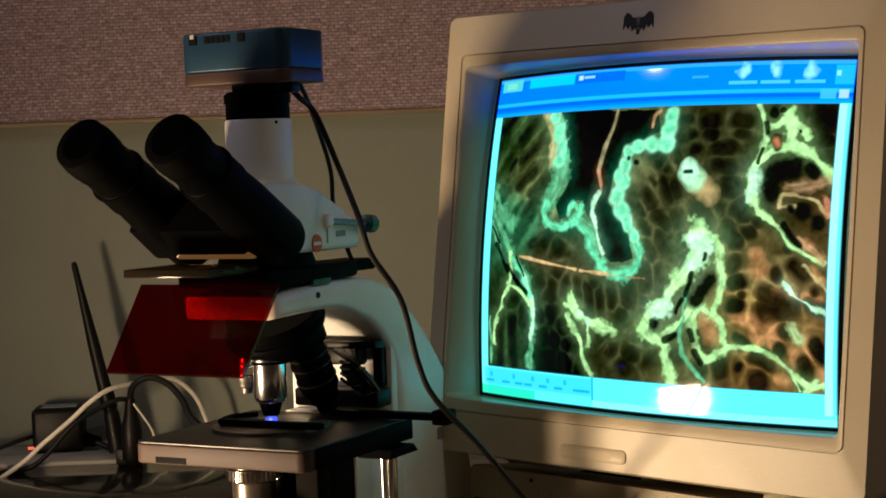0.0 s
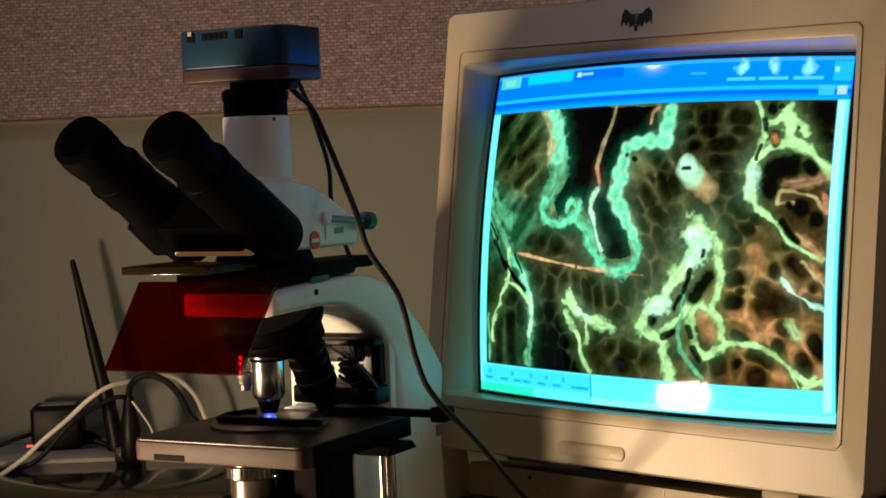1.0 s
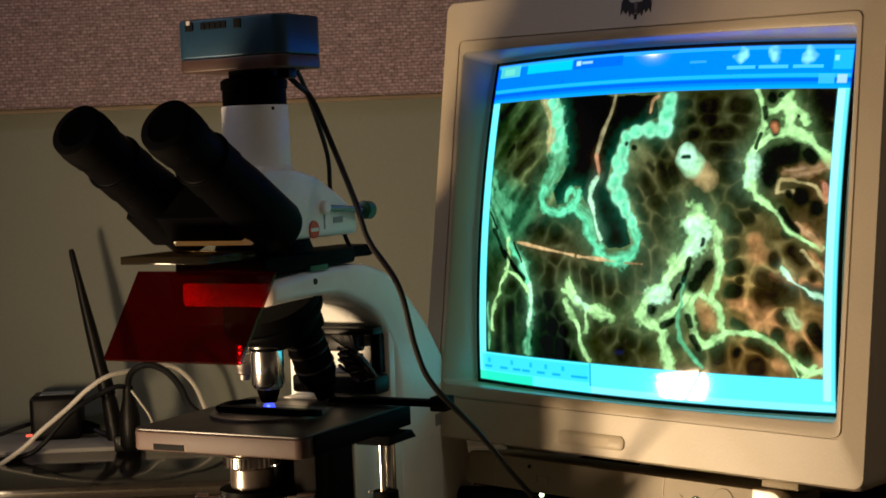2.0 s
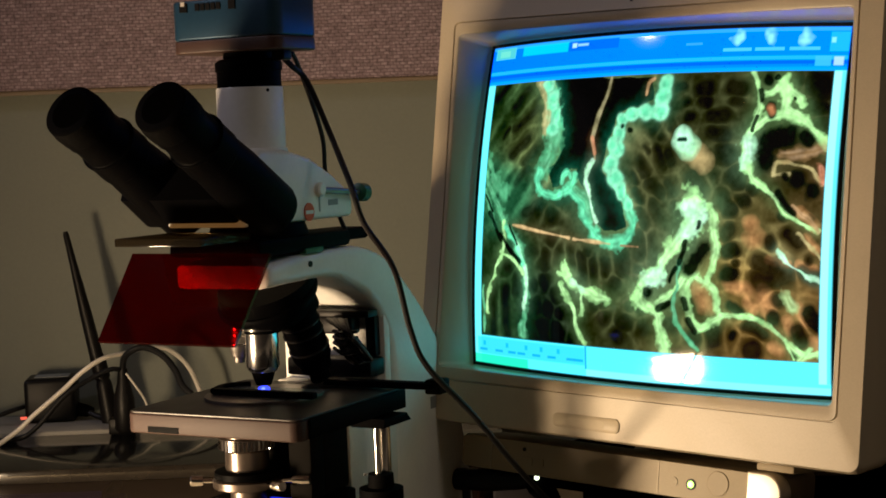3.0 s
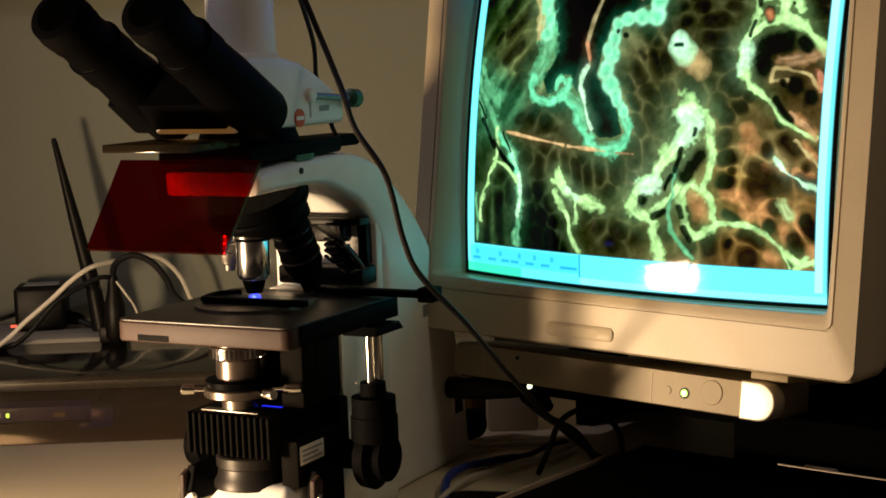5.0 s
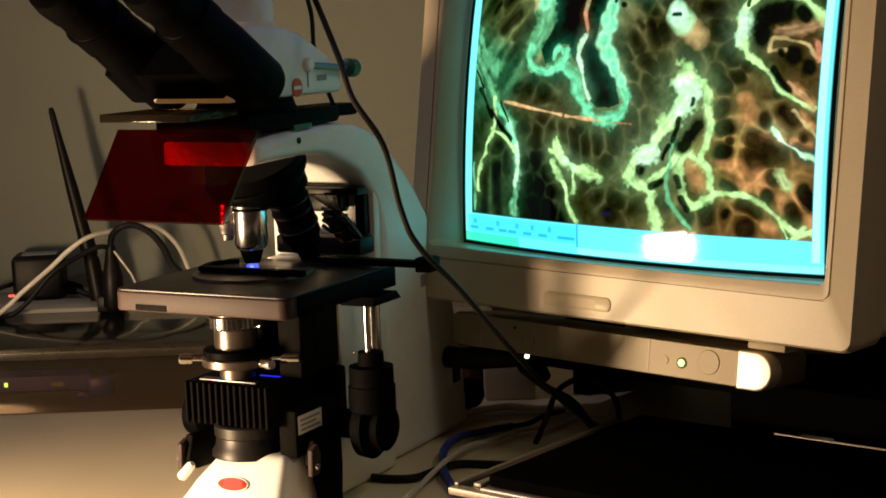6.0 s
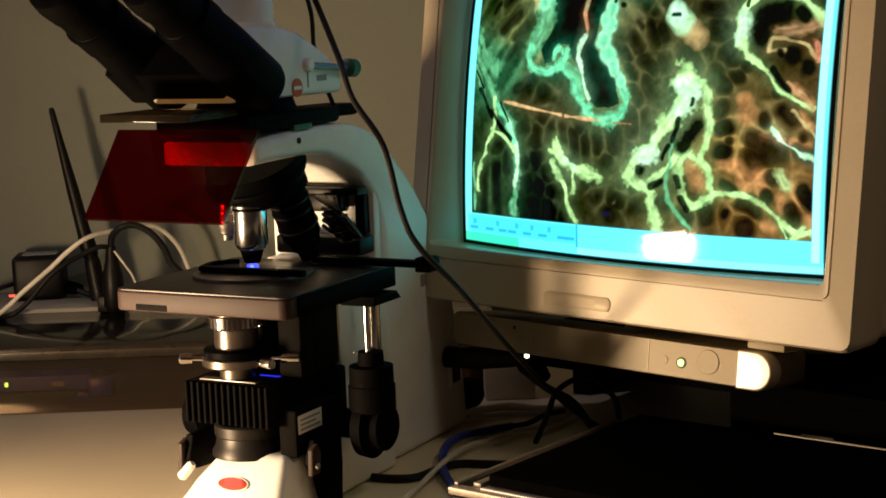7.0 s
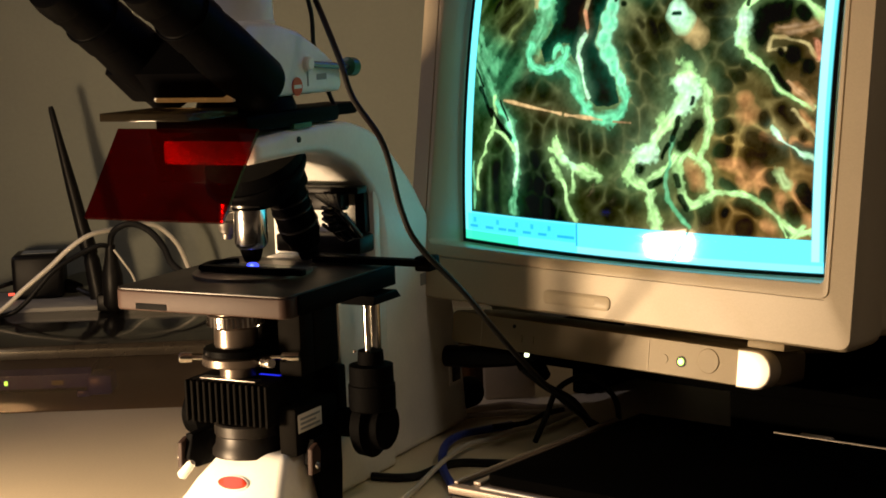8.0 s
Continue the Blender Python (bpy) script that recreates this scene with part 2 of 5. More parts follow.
def flat(pts, z0, z1, bev=0.0, bm=None):
    """An (x, y) outline between two heights."""
    t = prism([(p[0], p[1]) for p in pts], z0, z1, bev)
    bmesh.ops.transform(t, matrix=Matrix(((0, 1, 0, 0), (0, 0, 1, 0), (1, 0, 0, 0), (0, 0, 0, 1))), verts=t.verts)
    bmesh.ops.recalc_face_normals(t, faces=t.faces)
    return merge(t, bm)


def smooth2(pts, n=6):
    return [(v.x, v.y) for v in smooth_line([(a, b, 0) for a, b in pts], n)]


def rounded(w, h, r, n=6):
    out = []
    for cx, cz, a0 in ((w - r, h - r, 0), (-w + r, h - r, 90), (-w + r, -h + r, 180), (w - r, -h + r, 270)):
        for k in range(n + 1):
            a = radians(a0 + 90 * k / n)
            out.append((cx + r * math.cos(a), cz + r * math.sin(a)))
    return out


def ring_loft(rings, cap_first=False, cap_last=False, bm=None):
    """Rounded rectangles (half width, half height, corner radius, y, rise) joined in order."""
    t = bmesh.new()
    loops = []
    for w, h, r, y, dz in rings:
        loops.append([t.verts.new((x, y, z + dz)) for x, z in rounded(w, h, r)])
    n = len(loops[0])
    for a, b in zip(loops, loops[1:]):
        for k in range(n):
            t.faces.new((a[k], a[(k + 1) % n], b[(k + 1) % n], b[k]))
    if cap_first:
        t.faces.new(loops[0][::-1])
    if cap_last:
        t.faces.new(loops[-1])
    bmesh.ops.recalc_face_normals(t, faces=t.faces)
    return merge(t, bm)

# ---- the room ----
WALL_Y, DESK_Z = 1.635, 0.75
solo("floor", box(-2.3, 2.1, -1.8, 1.9, -0.1, 0.0), CARPET, "dark brown carpet floor of the dim room", "floor", kind="structure")
solo("ceiling", box(-2.3, 2.1, -1.8, 1.9, 2.7, 2.8), ROOM, "plain painted ceiling in the dim room", "ceiling", kind="structure")
solo("wall_north", box(-2.3, 2.1, WALL_Y, WALL_Y + 0.12, 0.0, 2.7), WALL, "olive-beige painted wall behind the desk", "wall", kind="structure")
solo("wall_south", box(-2.3, 2.1, -1.8, -1.7, 0.0, 2.7), ROOM, "plain painted wall behind the viewer", "wall", kind="structure")
solo("wall_west", box(-2.3, -2.2, -1.7, WALL_Y, 0.0, 2.7), ROOM, "plain painted side wall", "wall", kind="structure")
solo("wall_east", box(2.0, 2.1, -1.7, WALL_Y, 0.0, 2.7), ROOM, "plain painted side wall", "wall", kind="structure")
panel = solo("wall_panel", box(-2.19, 1.99, WALL_Y - 0.014, WALL_Y - 0.001, 1.1355, 2.3, 0.003), FABRIC, "pinkish-tan woven fabric panel on the upper wall", "wall panel", kind="structure")
part("trim", box(-2.19, 1.99, WALL_Y - 0.011, WALL_Y - 0.002, 1.131, 1.1353, 0.001), TRIM, panel, "thin brown edging under the fabric")

desk = thing("desk", pose(0, 0, 0), "cream laminate office desk against the wall", "desk")
part("desktop", box(-1.3, 1.3, 0.56, WALL_Y - 0.002, DESK_Z - 0.03, DESK_Z, 0.004), DESK, desk)
for x in (-1.25, 1.25):
    part("side_panel", box(x - 0.015, x + 0.015, 0.62, 1.62, 0.0, DESK_Z - 0.031, 0.002), DESK, desk)

# ---- low glossy shelf along the wall, with its pale rear ledge ----
shelf = thing("low_shelf", pose(-0.35, 1.45, DESK_Z), "low dark glossy shelf standing on the desk by the wall", "shelf")
part("top_board", box(-0.55, 0.40, -0.078, 0.085, 0.046, 0.058, 0.0015), GLOSS_BLACK, shelf, "dark mirror-glossy laminate top")
part("rear_ledge", box(-0.55, 0.40, 0.0865, 0.182, 0.048, 0.062, 0.002), LEDGE, shelf, "pale painted strip at the back")
part("back_board", box(-0.54, 0.39, 0.166, 0.180, 0.0, 0.047), UNDER, shelf, "brown board closing the back")
part("front_panel", box(-0.5485, 0.3985, -0.0755, -0.0725, 0.0, 0.0455, 0.0005), PANEL, shelf, "smoked brown see-through front panel")
part("end_leg", box(-0.548, -0.53, -0.07, 0.165, 0.0, 0.0455, 0.001), UNDER, shelf)
part("end_leg", box(0.375, 0.393, -0.07, 0.165, 0.0, 0.0455, 0.001), UNDER, shelf)


# ---- monitor: a beige picture-tube set, turned and tilted ----
MON = pose(0.1482, 1.16, 1.0208, -7.88, 0.76, -41.3)
SW, SH = 0.2986, 0.2397


def screen_picture(u, v):
    """Colours of the picture on the tube: a window with a glowing green tissue section, a blue desktop round it."""
    asp = SW / SH

    def lump(scale, seed):
        g = np.random.default_rng(seed).random((96, 96))
        x, y = np.clip(u * asp * scale + 4, 0, 900) % 95, np.clip(v * scale + 4, 0, 900) % 95
        i, j = x.astype(int), y.astype(int)
        fx, fy = x - i, y - j
        fx, fy = fx * fx * (3 - 2 * fx), fy * fy * (3 - 2 * fy)
        return (g[j, i] * (1 - fx) + g[j, i + 1] * fx) * (1 - fy) + (g[j + 1, i] * (1 - fx) + g[j + 1, i + 1] * fx) * fy

    def streak(angle, along, across, seed):
        g = np.random.default_rng(seed).random((96, 96))
        x, y = u * asp, v
        c, k = math.cos(angle), math.sin(angle)
        x, y = ((x * c + y * k) * along + 40) % 95, ((-x * k + y * c) * across + 40) % 95
        i, j = x.astype(int), y.astype(int)
        fx, fy = x - i, y - j
        fx, fy = fx * fx * (3 - 2 * fx), fy * fy * (3 - 2 * fy)
        return (g[j, i] * (1 - fx) + g[j, i + 1] * fx) * (1 - fy) + (g[j + 1, i] * (1 - fx) + g[j + 1, i + 1] * fx) * fy

    wu = u + 0.010 * (lump(14, 1) - 0.5) + 0.006 * (lump(40, 2) - 0.5)
    wv = v + 0.012 * (lump(14, 3) - 0.5) + 0.007 * (lump(40, 5) - 0.5)
    speck = 0.6 * lump(58, 61) + 0.4 * lump(120, 62)

    def away(a, b, calm=False):
        """Distance of every point from the segment between a and b."""
        dx, dy = (b[0] - a[0]) * asp, b[1] - a[1]
        px, py = ((u if calm else wu) - a[0]) * asp, (v if calm else wv) - a[1]
        t = np.clip((px * dx + py * dy) / (dx * dx + dy * dy + 1e-9), 0, 1)
        return np.hypot(px - t * dx, py - t * dy)

    def trail(pts, calm=False):
        line = smooth2(pts, 4)
        d = np.full(u.shape, 9.0)
        for p, q in zip(line, line[1:]):
            d = np.minimum(d, away(p, q, calm))
        return d

    teal, pale, lime, dim, tan = (0.13, 0.66, 0.33), (0.50, 0.95, 0.55), (0.42, 0.80, 0.28), (0.09, 0.36, 0.16), (0.38, 0.31, 0.12)
    # ground tones of the tissue
    tones = (((0.034, 0.800), 0.108, (0.06, 0.1, 0.035)), ((0.146, 0.705), 0.081, (0.08, 0.085, 0.03)), ((0.054, 0.529), 0.090, (0.05, 0.16, 0.07)), ((0.097, 0.248), 0.126, (0.045, 0.075, 0.03)), ((0.259, 0.191), 0.099, (0.022, 0.028, 0.016)), ((0.317, 0.396), 0.108, (0.07, 0.068, 0.03)), ((0.440, 0.221), 0.108, (0.065, 0.062, 0.026)), ((0.522, 0.581), 0.090, (0.1, 0.085, 0.035)), ((0.563, 0.405), 0.081, (0.085, 0.075, 0.034)), ((0.657, 0.790), 0.126, (0.075, 0.07, 0.03)), ((0.729, 0.614), 0.090, (0.085, 0.075, 0.032)), ((0.822, 0.430), 0.099, (0.24, 0.165, 0.06)), ((0.927, 0.449), 0.081, (0.16, 0.1, 0.04)), ((0.785, 0.289), 0.081, (0.3, 0.165, 0.05)), ((0.920, 0.220), 0.108, (0.3, 0.15, 0.05)), ((0.828, 0.137), 0.090, (0.27, 0.14, 0.045)), ((0.629, 0.155), 0.090, (0.16, 0.125, 0.045)), ((0.933, 0.788), 0.108, (0.04, 0.033, 0.016)), ((0.877, 0.648), 0.090, (0.05, 0.045, 0.02)))
    # nuclei
    nuclei_left = (((0.101, 0.799), (0.142, 0.855), 0.013), ((0.114, 0.733), (0.184, 0.791), 0.014), ((0.113, 0.649), (0.162, 0.700), 0.016), ((0.158, 0.625), (0.192, 0.664), 0.016), ((0.036, 0.833), (0.069, 0.871), 0.013), ((0.125, 0.568), (0.166, 0.606), 0.016), ((0.077, 0.707), (0.094, 0.734), 0.007), ((0.176, 0.474), (0.212, 0.495), 0.023), ((0.256, 0.462), (0.256, 0.462), 0.022), ((0.275, 0.509), (0.310, 0.517), 0.014), ((0.069, 0.317), (0.069, 0.317), 0.014), ((0.067, 0.228), (0.067, 0.108), 0.014), ((0.111, 0.231), (0.115, 0.101), 0.016), ((0.148, 0.272), (0.148, 0.231), 0.020), ((0.115, 0.310), (0.115, 0.310), 0.027), ((0.209, 0.252), (0.209, 0.252), 0.020))
    nuclei_low = (((0.244, 0.266), (0.244, 0.266), 0.023), ((0.286, 0.227), (0.286, 0.227), 0.022), ((0.217, 0.191), (0.217, 0.191), 0.022), ((0.259, 0.185), (0.259, 0.185), 0.023), ((0.297, 0.174), (0.297, 0.174), 0.020), ((0.235, 0.135), (0.235, 0.135), 0.023), ((0.286, 0.123), (0.286, 0.123), 0.025), ((0.203, 0.110), (0.203, 0.110), 0.016), ((0.336, 0.106), (0.336, 0.106), 0.016), ((0.394, 0.212), (0.394, 0.212), 0.020), ((0.424, 0.171), (0.424, 0.171), 0.023), ((0.483, 0.163), (0.483, 0.163), 0.027), ((0.467, 0.123), (0.467, 0.123), 0.031), ((0.521, 0.217), (0.521, 0.217), 0.016), ((0.537, 0.148), (0.537, 0.148), 0.025), ((0.453, 0.271), (0.453, 0.271), 0.023), ((0.421, 0.217), (0.421, 0.217), 0.016), ((0.497, 0.215), (0.497, 0.215), 0.016))
    nuclei_mid = (((0.238, 0.356), (0.243, 0.309), 0.016), ((0.283, 0.365), (0.284, 0.328), 0.014), ((0.320, 0.366), (0.325, 0.321), 0.014), ((0.355, 0.344), (0.360, 0.288), 0.016), ((0.391, 0.338), (0.394, 0.290), 0.013), ((0.426, 0.343), (0.429, 0.302), 0.011), ((0.467, 0.349), (0.474, 0.317), 0.022), ((0.515, 0.419), (0.527, 0.363), 0.016), ((0.555, 0.405), (0.565, 0.349), 0.018), ((0.512, 0.484), (0.530, 0.444), 0.013), ((0.550, 0.509), (0.572, 0.469), 0.013), ((0.519, 0.315), (0.519, 0.315), 0.014), ((0.200, 0.358), (0.200, 0.358), 0.016), ((0.254, 0.397), (0.254, 0.397), 0.018), ((0.370, 0.365), (0.370, 0.365), 0.014))
    nuclei_upper = (((0.592, 0.835), (0.610, 0.839), 0.013), ((0.653, 0.828), (0.674, 0.828), 0.023), ((0.732, 0.830), (0.757, 0.827), 0.023), ((0.620, 0.789), (0.620, 0.789), 0.014), ((0.664, 0.794), (0.680, 0.792), 0.016), ((0.631, 0.748), (0.643, 0.748), 0.013), ((0.695, 0.754), (0.721, 0.750), 0.022), ((0.701, 0.700), (0.726, 0.695), 0.023), ((0.729, 0.646), (0.740, 0.641), 0.027), ((0.762, 0.587), (0.771, 0.577), 0.027), ((0.651, 0.572), (0.670, 0.547), 0.029), ((0.711, 0.583), (0.711, 0.583), 0.013), ((0.806, 0.556), (0.806, 0.556), 0.020), ((0.779, 0.518), (0.790, 0.525), 0.018), ((0.732, 0.517), (0.740, 0.502), 0.023), ((0.586, 0.652), (0.597, 0.626), 0.016))
    nuclei_gland = (((0.502, 0.633), (0.524, 0.591), 0.014), ((0.547, 0.665), (0.575, 0.620), 0.013), ((0.515, 0.675), (0.525, 0.659), 0.009), ((0.539, 0.565), (0.572, 0.536), 0.016), ((0.536, 0.717), (0.536, 0.717), 0.011), ((0.501, 0.540), (0.518, 0.516), 0.011), ((0.490, 0.589), (0.501, 0.564), 0.009), ((0.585, 0.565), (0.602, 0.533), 0.014), ((0.612, 0.502), (0.624, 0.470), 0.013), ((0.736, 0.793), (0.755, 0.788), 0.013), ((0.581, 0.718), (0.581, 0.718), 0.009), ((0.560, 0.694), (0.560, 0.694), 0.009))
    nuclei_right = (((0.751, 0.318), (0.760, 0.316), 0.025), ((0.771, 0.343), (0.771, 0.343), 0.014), ((0.755, 0.381), (0.769, 0.381), 0.023), ((0.750, 0.424), (0.758, 0.434), 0.023), ((0.748, 0.486), (0.756, 0.490), 0.022), ((0.758, 0.235), (0.785, 0.218), 0.014), ((0.806, 0.178), (0.842, 0.161), 0.020), ((0.868, 0.201), (0.871, 0.205), 0.020), ((0.828, 0.199), (0.839, 0.197), 0.011), ((0.926, 0.171), (0.934, 0.144), 0.023), ((0.952, 0.224), (0.969, 0.189), 0.023), ((0.814, 0.112), (0.823, 0.115), 0.027), ((0.916, 0.106), (0.916, 0.106), 0.014), ((0.673, 0.133), (0.673, 0.133), 0.023), ((0.719, 0.161), (0.720, 0.127), 0.022), ((0.765, 0.141), (0.768, 0.149), 0.014))
    nuclei_edge = (((0.935, 0.843), (0.950, 0.828), 0.032), ((0.936, 0.779), (0.946, 0.779), 0.025), ((0.953, 0.723), (0.957, 0.708), 0.025), ((0.895, 0.851), (0.895, 0.851), 0.016), ((0.891, 0.429), (0.918, 0.403), 0.020), ((0.931, 0.330), (0.960, 0.313), 0.020), ((0.850, 0.409), (0.855, 0.400), 0.016), ((0.939, 0.480), (0.947, 0.471), 0.009), ((0.943, 0.358), (0.943, 0.358), 0.013), ((0.880, 0.478), (0.880, 0.478), 0.014), ((0.606, 0.172), (0.609, 0.163), 0.023), ((0.883, 0.254), (0.883, 0.254), 0.020), ((0.826, 0.299), (0.886, 0.317), 0.032), ((0.832, 0.345), (0.865, 0.339), 0.029))
    rusty = (((0.686, 0.276), (0.702, 0.230), 0.027), ((0.843, 0.258), (0.854, 0.243), 0.029), ((0.806, 0.272), (0.757, 0.288), 0.018), ((0.854, 0.362), (0.894, 0.348), 0.011), ((0.920, 0.498), (0.953, 0.450), 0.014), ((0.936, 0.416), (0.958, 0.386), 0.014), ((0.918, 0.349), (0.957, 0.336), 0.011), ((0.927, 0.235), (0.946, 0.198), 0.016), ((0.868, 0.128), (0.882, 0.118), 0.016), ((0.816, 0.417), (0.816, 0.417), 0.029), ((0.807, 0.463), (0.807, 0.463), 0.022), ((0.821, 0.229), (0.800, 0.244), 0.014), ((0.901, 0.203), (0.908, 0.173), 0.013), ((0.960, 0.146), (0.966, 0.116), 0.014))
    # outline of the open space of the gland
    lumen = [(0.224, 0.883), (0.242, 0.831), (0.258, 0.773), (0.265, 0.726), (0.261, 0.700), (0.272, 0.662), (0.252, 0.623), (0.231, 0.610), (0.244, 0.584), (0.254, 0.550), (0.272, 0.550), (0.280, 0.584), (0.307, 0.604), (0.328, 0.604), (0.327, 0.577), (0.351, 0.555), (0.374, 0.497), (0.396, 0.453), (0.421, 0.431), (0.454, 0.429), (0.481, 0.442), (0.469, 0.483), (0.452, 0.523), (0.433, 0.559), (0.407, 0.594), (0.397, 0.617), (0.405, 0.667), (0.415, 0.696), (0.426, 0.721), (0.427, 0.749), (0.444, 0.772), (0.469, 0.785), (0.485, 0.781), (0.503, 0.793), (0.530, 0.806), (0.524, 0.839), (0.520, 0.869)]
    # bright lining, thread by thread
    lining = (
        ([(0.186, 0.870), (0.206, 0.807), (0.220, 0.719)], 0.0162, tan),
        ([(0.209, 0.868), (0.227, 0.814), (0.239, 0.762), (0.242, 0.718)], 0.0216, teal),
        ([(0.243, 0.710), (0.245, 0.670), (0.231, 0.632), (0.209, 0.605)], 0.0270, dim),
        ([(0.209, 0.602), (0.205, 0.567), (0.218, 0.536), (0.256, 0.523), (0.291, 0.533), (0.315, 0.554), (0.322, 0.587)], 0.0162, teal),
        ([(0.279, 0.557), (0.281, 0.579), (0.298, 0.589), (0.304, 0.574)], 0.0108, teal),
        ([(0.312, 0.533), (0.346, 0.497), (0.373, 0.448), (0.407, 0.406), (0.449, 0.389), (0.481, 0.408), (0.495, 0.443), (0.487, 0.480), (0.472, 0.519)], 0.0180, teal),
        ([(0.329, 0.544), (0.356, 0.514), (0.375, 0.473)], 0.0180, dim),
        ([(0.371, 0.630), (0.362, 0.594), (0.362, 0.550), (0.374, 0.497), (0.396, 0.455)], 0.0072, pale),
    )
    lobes = (((0.209, 0.866), (0.209, 0.866), 0.020), ((0.226, 0.825), (0.226, 0.825), 0.022), ((0.240, 0.774), (0.240, 0.774), 0.022), ((0.237, 0.731), (0.237, 0.731), 0.020), ((0.482, 0.502), (0.482, 0.502), 0.016), ((0.458, 0.528), (0.460, 0.548), 0.016), ((0.442, 0.574), (0.442, 0.574), 0.025), ((0.425, 0.620), (0.425, 0.620), 0.027), ((0.438, 0.666), (0.438, 0.666), 0.025), ((0.424, 0.678), (0.424, 0.678), 0.018), ((0.442, 0.709), (0.442, 0.709), 0.022), ((0.448, 0.752), (0.448, 0.752), 0.018), ((0.474, 0.766), (0.474, 0.766), 0.018), ((0.509, 0.770), (0.509, 0.770), 0.022), ((0.553, 0.771), (0.553, 0.771), 0.025), ((0.555, 0.811), (0.555, 0.811), 0.025), ((0.557, 0.847), (0.557, 0.847), 0.022))
    threads = (
        ([(0.403, 0.871), (0.398, 0.831), (0.386, 0.789), (0.376, 0.756), (0.368, 0.714), (0.365, 0.689), (0.374, 0.655), (0.377, 0.634)], 0.0072, (0.30, 0.26, 0.12)),
        ([(0.365, 0.697), (0.376, 0.650)], 0.0090, (0.45, 0.17, 0.07)),
        ([(0.130, 0.435), (0.235, 0.415), (0.313, 0.401)], 0.0054, (0.55, 0.36, 0.15)),
        ([(0.329, 0.398), (0.403, 0.391), (0.436, 0.387)], 0.0054, (0.55, 0.36, 0.15)),
        ([(0.469, 0.384), (0.517, 0.382)], 0.0036, (0.25, 0.15, 0.06)),
        ([(0.509, 0.818), (0.513, 0.851), (0.527, 0.863)], 0.0072, (0.35, 0.2, 0.08)),
    )
    fibres = (
        ([(0.006, 0.620), (0.041, 0.556), (0.073, 0.494), (0.102, 0.445), (0.142, 0.390), (0.165, 0.335), (0.176, 0.279), (0.181, 0.219), (0.177, 0.159), (0.169, 0.101)], 0.0162, dim),
        ([(0.142, 0.381), (0.169, 0.322), (0.181, 0.254), (0.179, 0.185)], 0.0072, pale),
        ([(0.098, 0.445), (0.096, 0.362), (0.072, 0.303), (0.055, 0.245), (0.043, 0.164)], 0.0072, lime),
        ([(0.026, 0.538), (0.043, 0.484), (0.067, 0.426)], 0.0090, dim),
        ([(0.088, 0.356), (0.135, 0.327), (0.166, 0.291)], 0.0072, lime),
        ([(0.032, 0.243), (0.036, 0.101)], 0.0054, dim),
        ([(0.106, 0.432), (0.143, 0.373), (0.166, 0.322)], 0.0090, teal),
        ([(0.034, 0.637), (0.059, 0.583), (0.094, 0.529)], 0.0216, dim),
    )
    slits = (((0.028, 0.522), (0.056, 0.472), 0.005), ((0.048, 0.465), (0.085, 0.391), 0.009), ((0.084, 0.409), (0.126, 0.351), 0.007), ((0.109, 0.378), (0.156, 0.325), 0.009), ((0.120, 0.438), (0.144, 0.376), 0.005))
    star = (
        ([(0.302, 0.315), (0.319, 0.279), (0.347, 0.258), (0.390, 0.242), (0.437, 0.228)], 0.0144, lime),
        ([(0.293, 0.264), (0.311, 0.229), (0.334, 0.191), (0.346, 0.135), (0.367, 0.094)], 0.0090, lime),
        ([(0.356, 0.245), (0.357, 0.179)], 0.0072, lime),
        ([(0.320, 0.288), (0.285, 0.291)], 0.0090, lime),
        ([(0.316, 0.304), (0.301, 0.335)], 0.0054, lime),
        ([(0.328, 0.277), (0.356, 0.255)], 0.0108, pale),
    )
    branches = (
        ([(0.660, 0.506), (0.662, 0.471)], 0.0468, lime),
        ([(0.644, 0.447), (0.617, 0.391), (0.584, 0.334), (0.551, 0.289), (0.521, 0.251)], 0.0252, lime),
        ([(0.652, 0.495), (0.672, 0.472), (0.645, 0.431)], 0.0288, pale),
        ([(0.701, 0.504), (0.715, 0.426), (0.723, 0.372), (0.703, 0.308)], 0.0144, lime),
        ([(0.574, 0.302), (0.551, 0.283)], 0.0306, pale),
        ([(0.518, 0.246), (0.534, 0.220), (0.576, 0.206), (0.587, 0.152), (0.596, 0.101)], 0.0198, lime),
        ([(0.575, 0.230), (0.620, 0.265), (0.649, 0.306)], 0.0144, lime),
        ([(0.671, 0.314), (0.656, 0.267), (0.658, 0.220), (0.673, 0.177), (0.696, 0.163), (0.738, 0.206)], 0.0144, lime),
        ([(0.678, 0.307), (0.718, 0.286), (0.730, 0.224)], 0.0126, lime),
        ([(0.633, 0.344), (0.630, 0.281), (0.621, 0.217), (0.636, 0.155), (0.681, 0.104)], 0.0072, dim),
    )
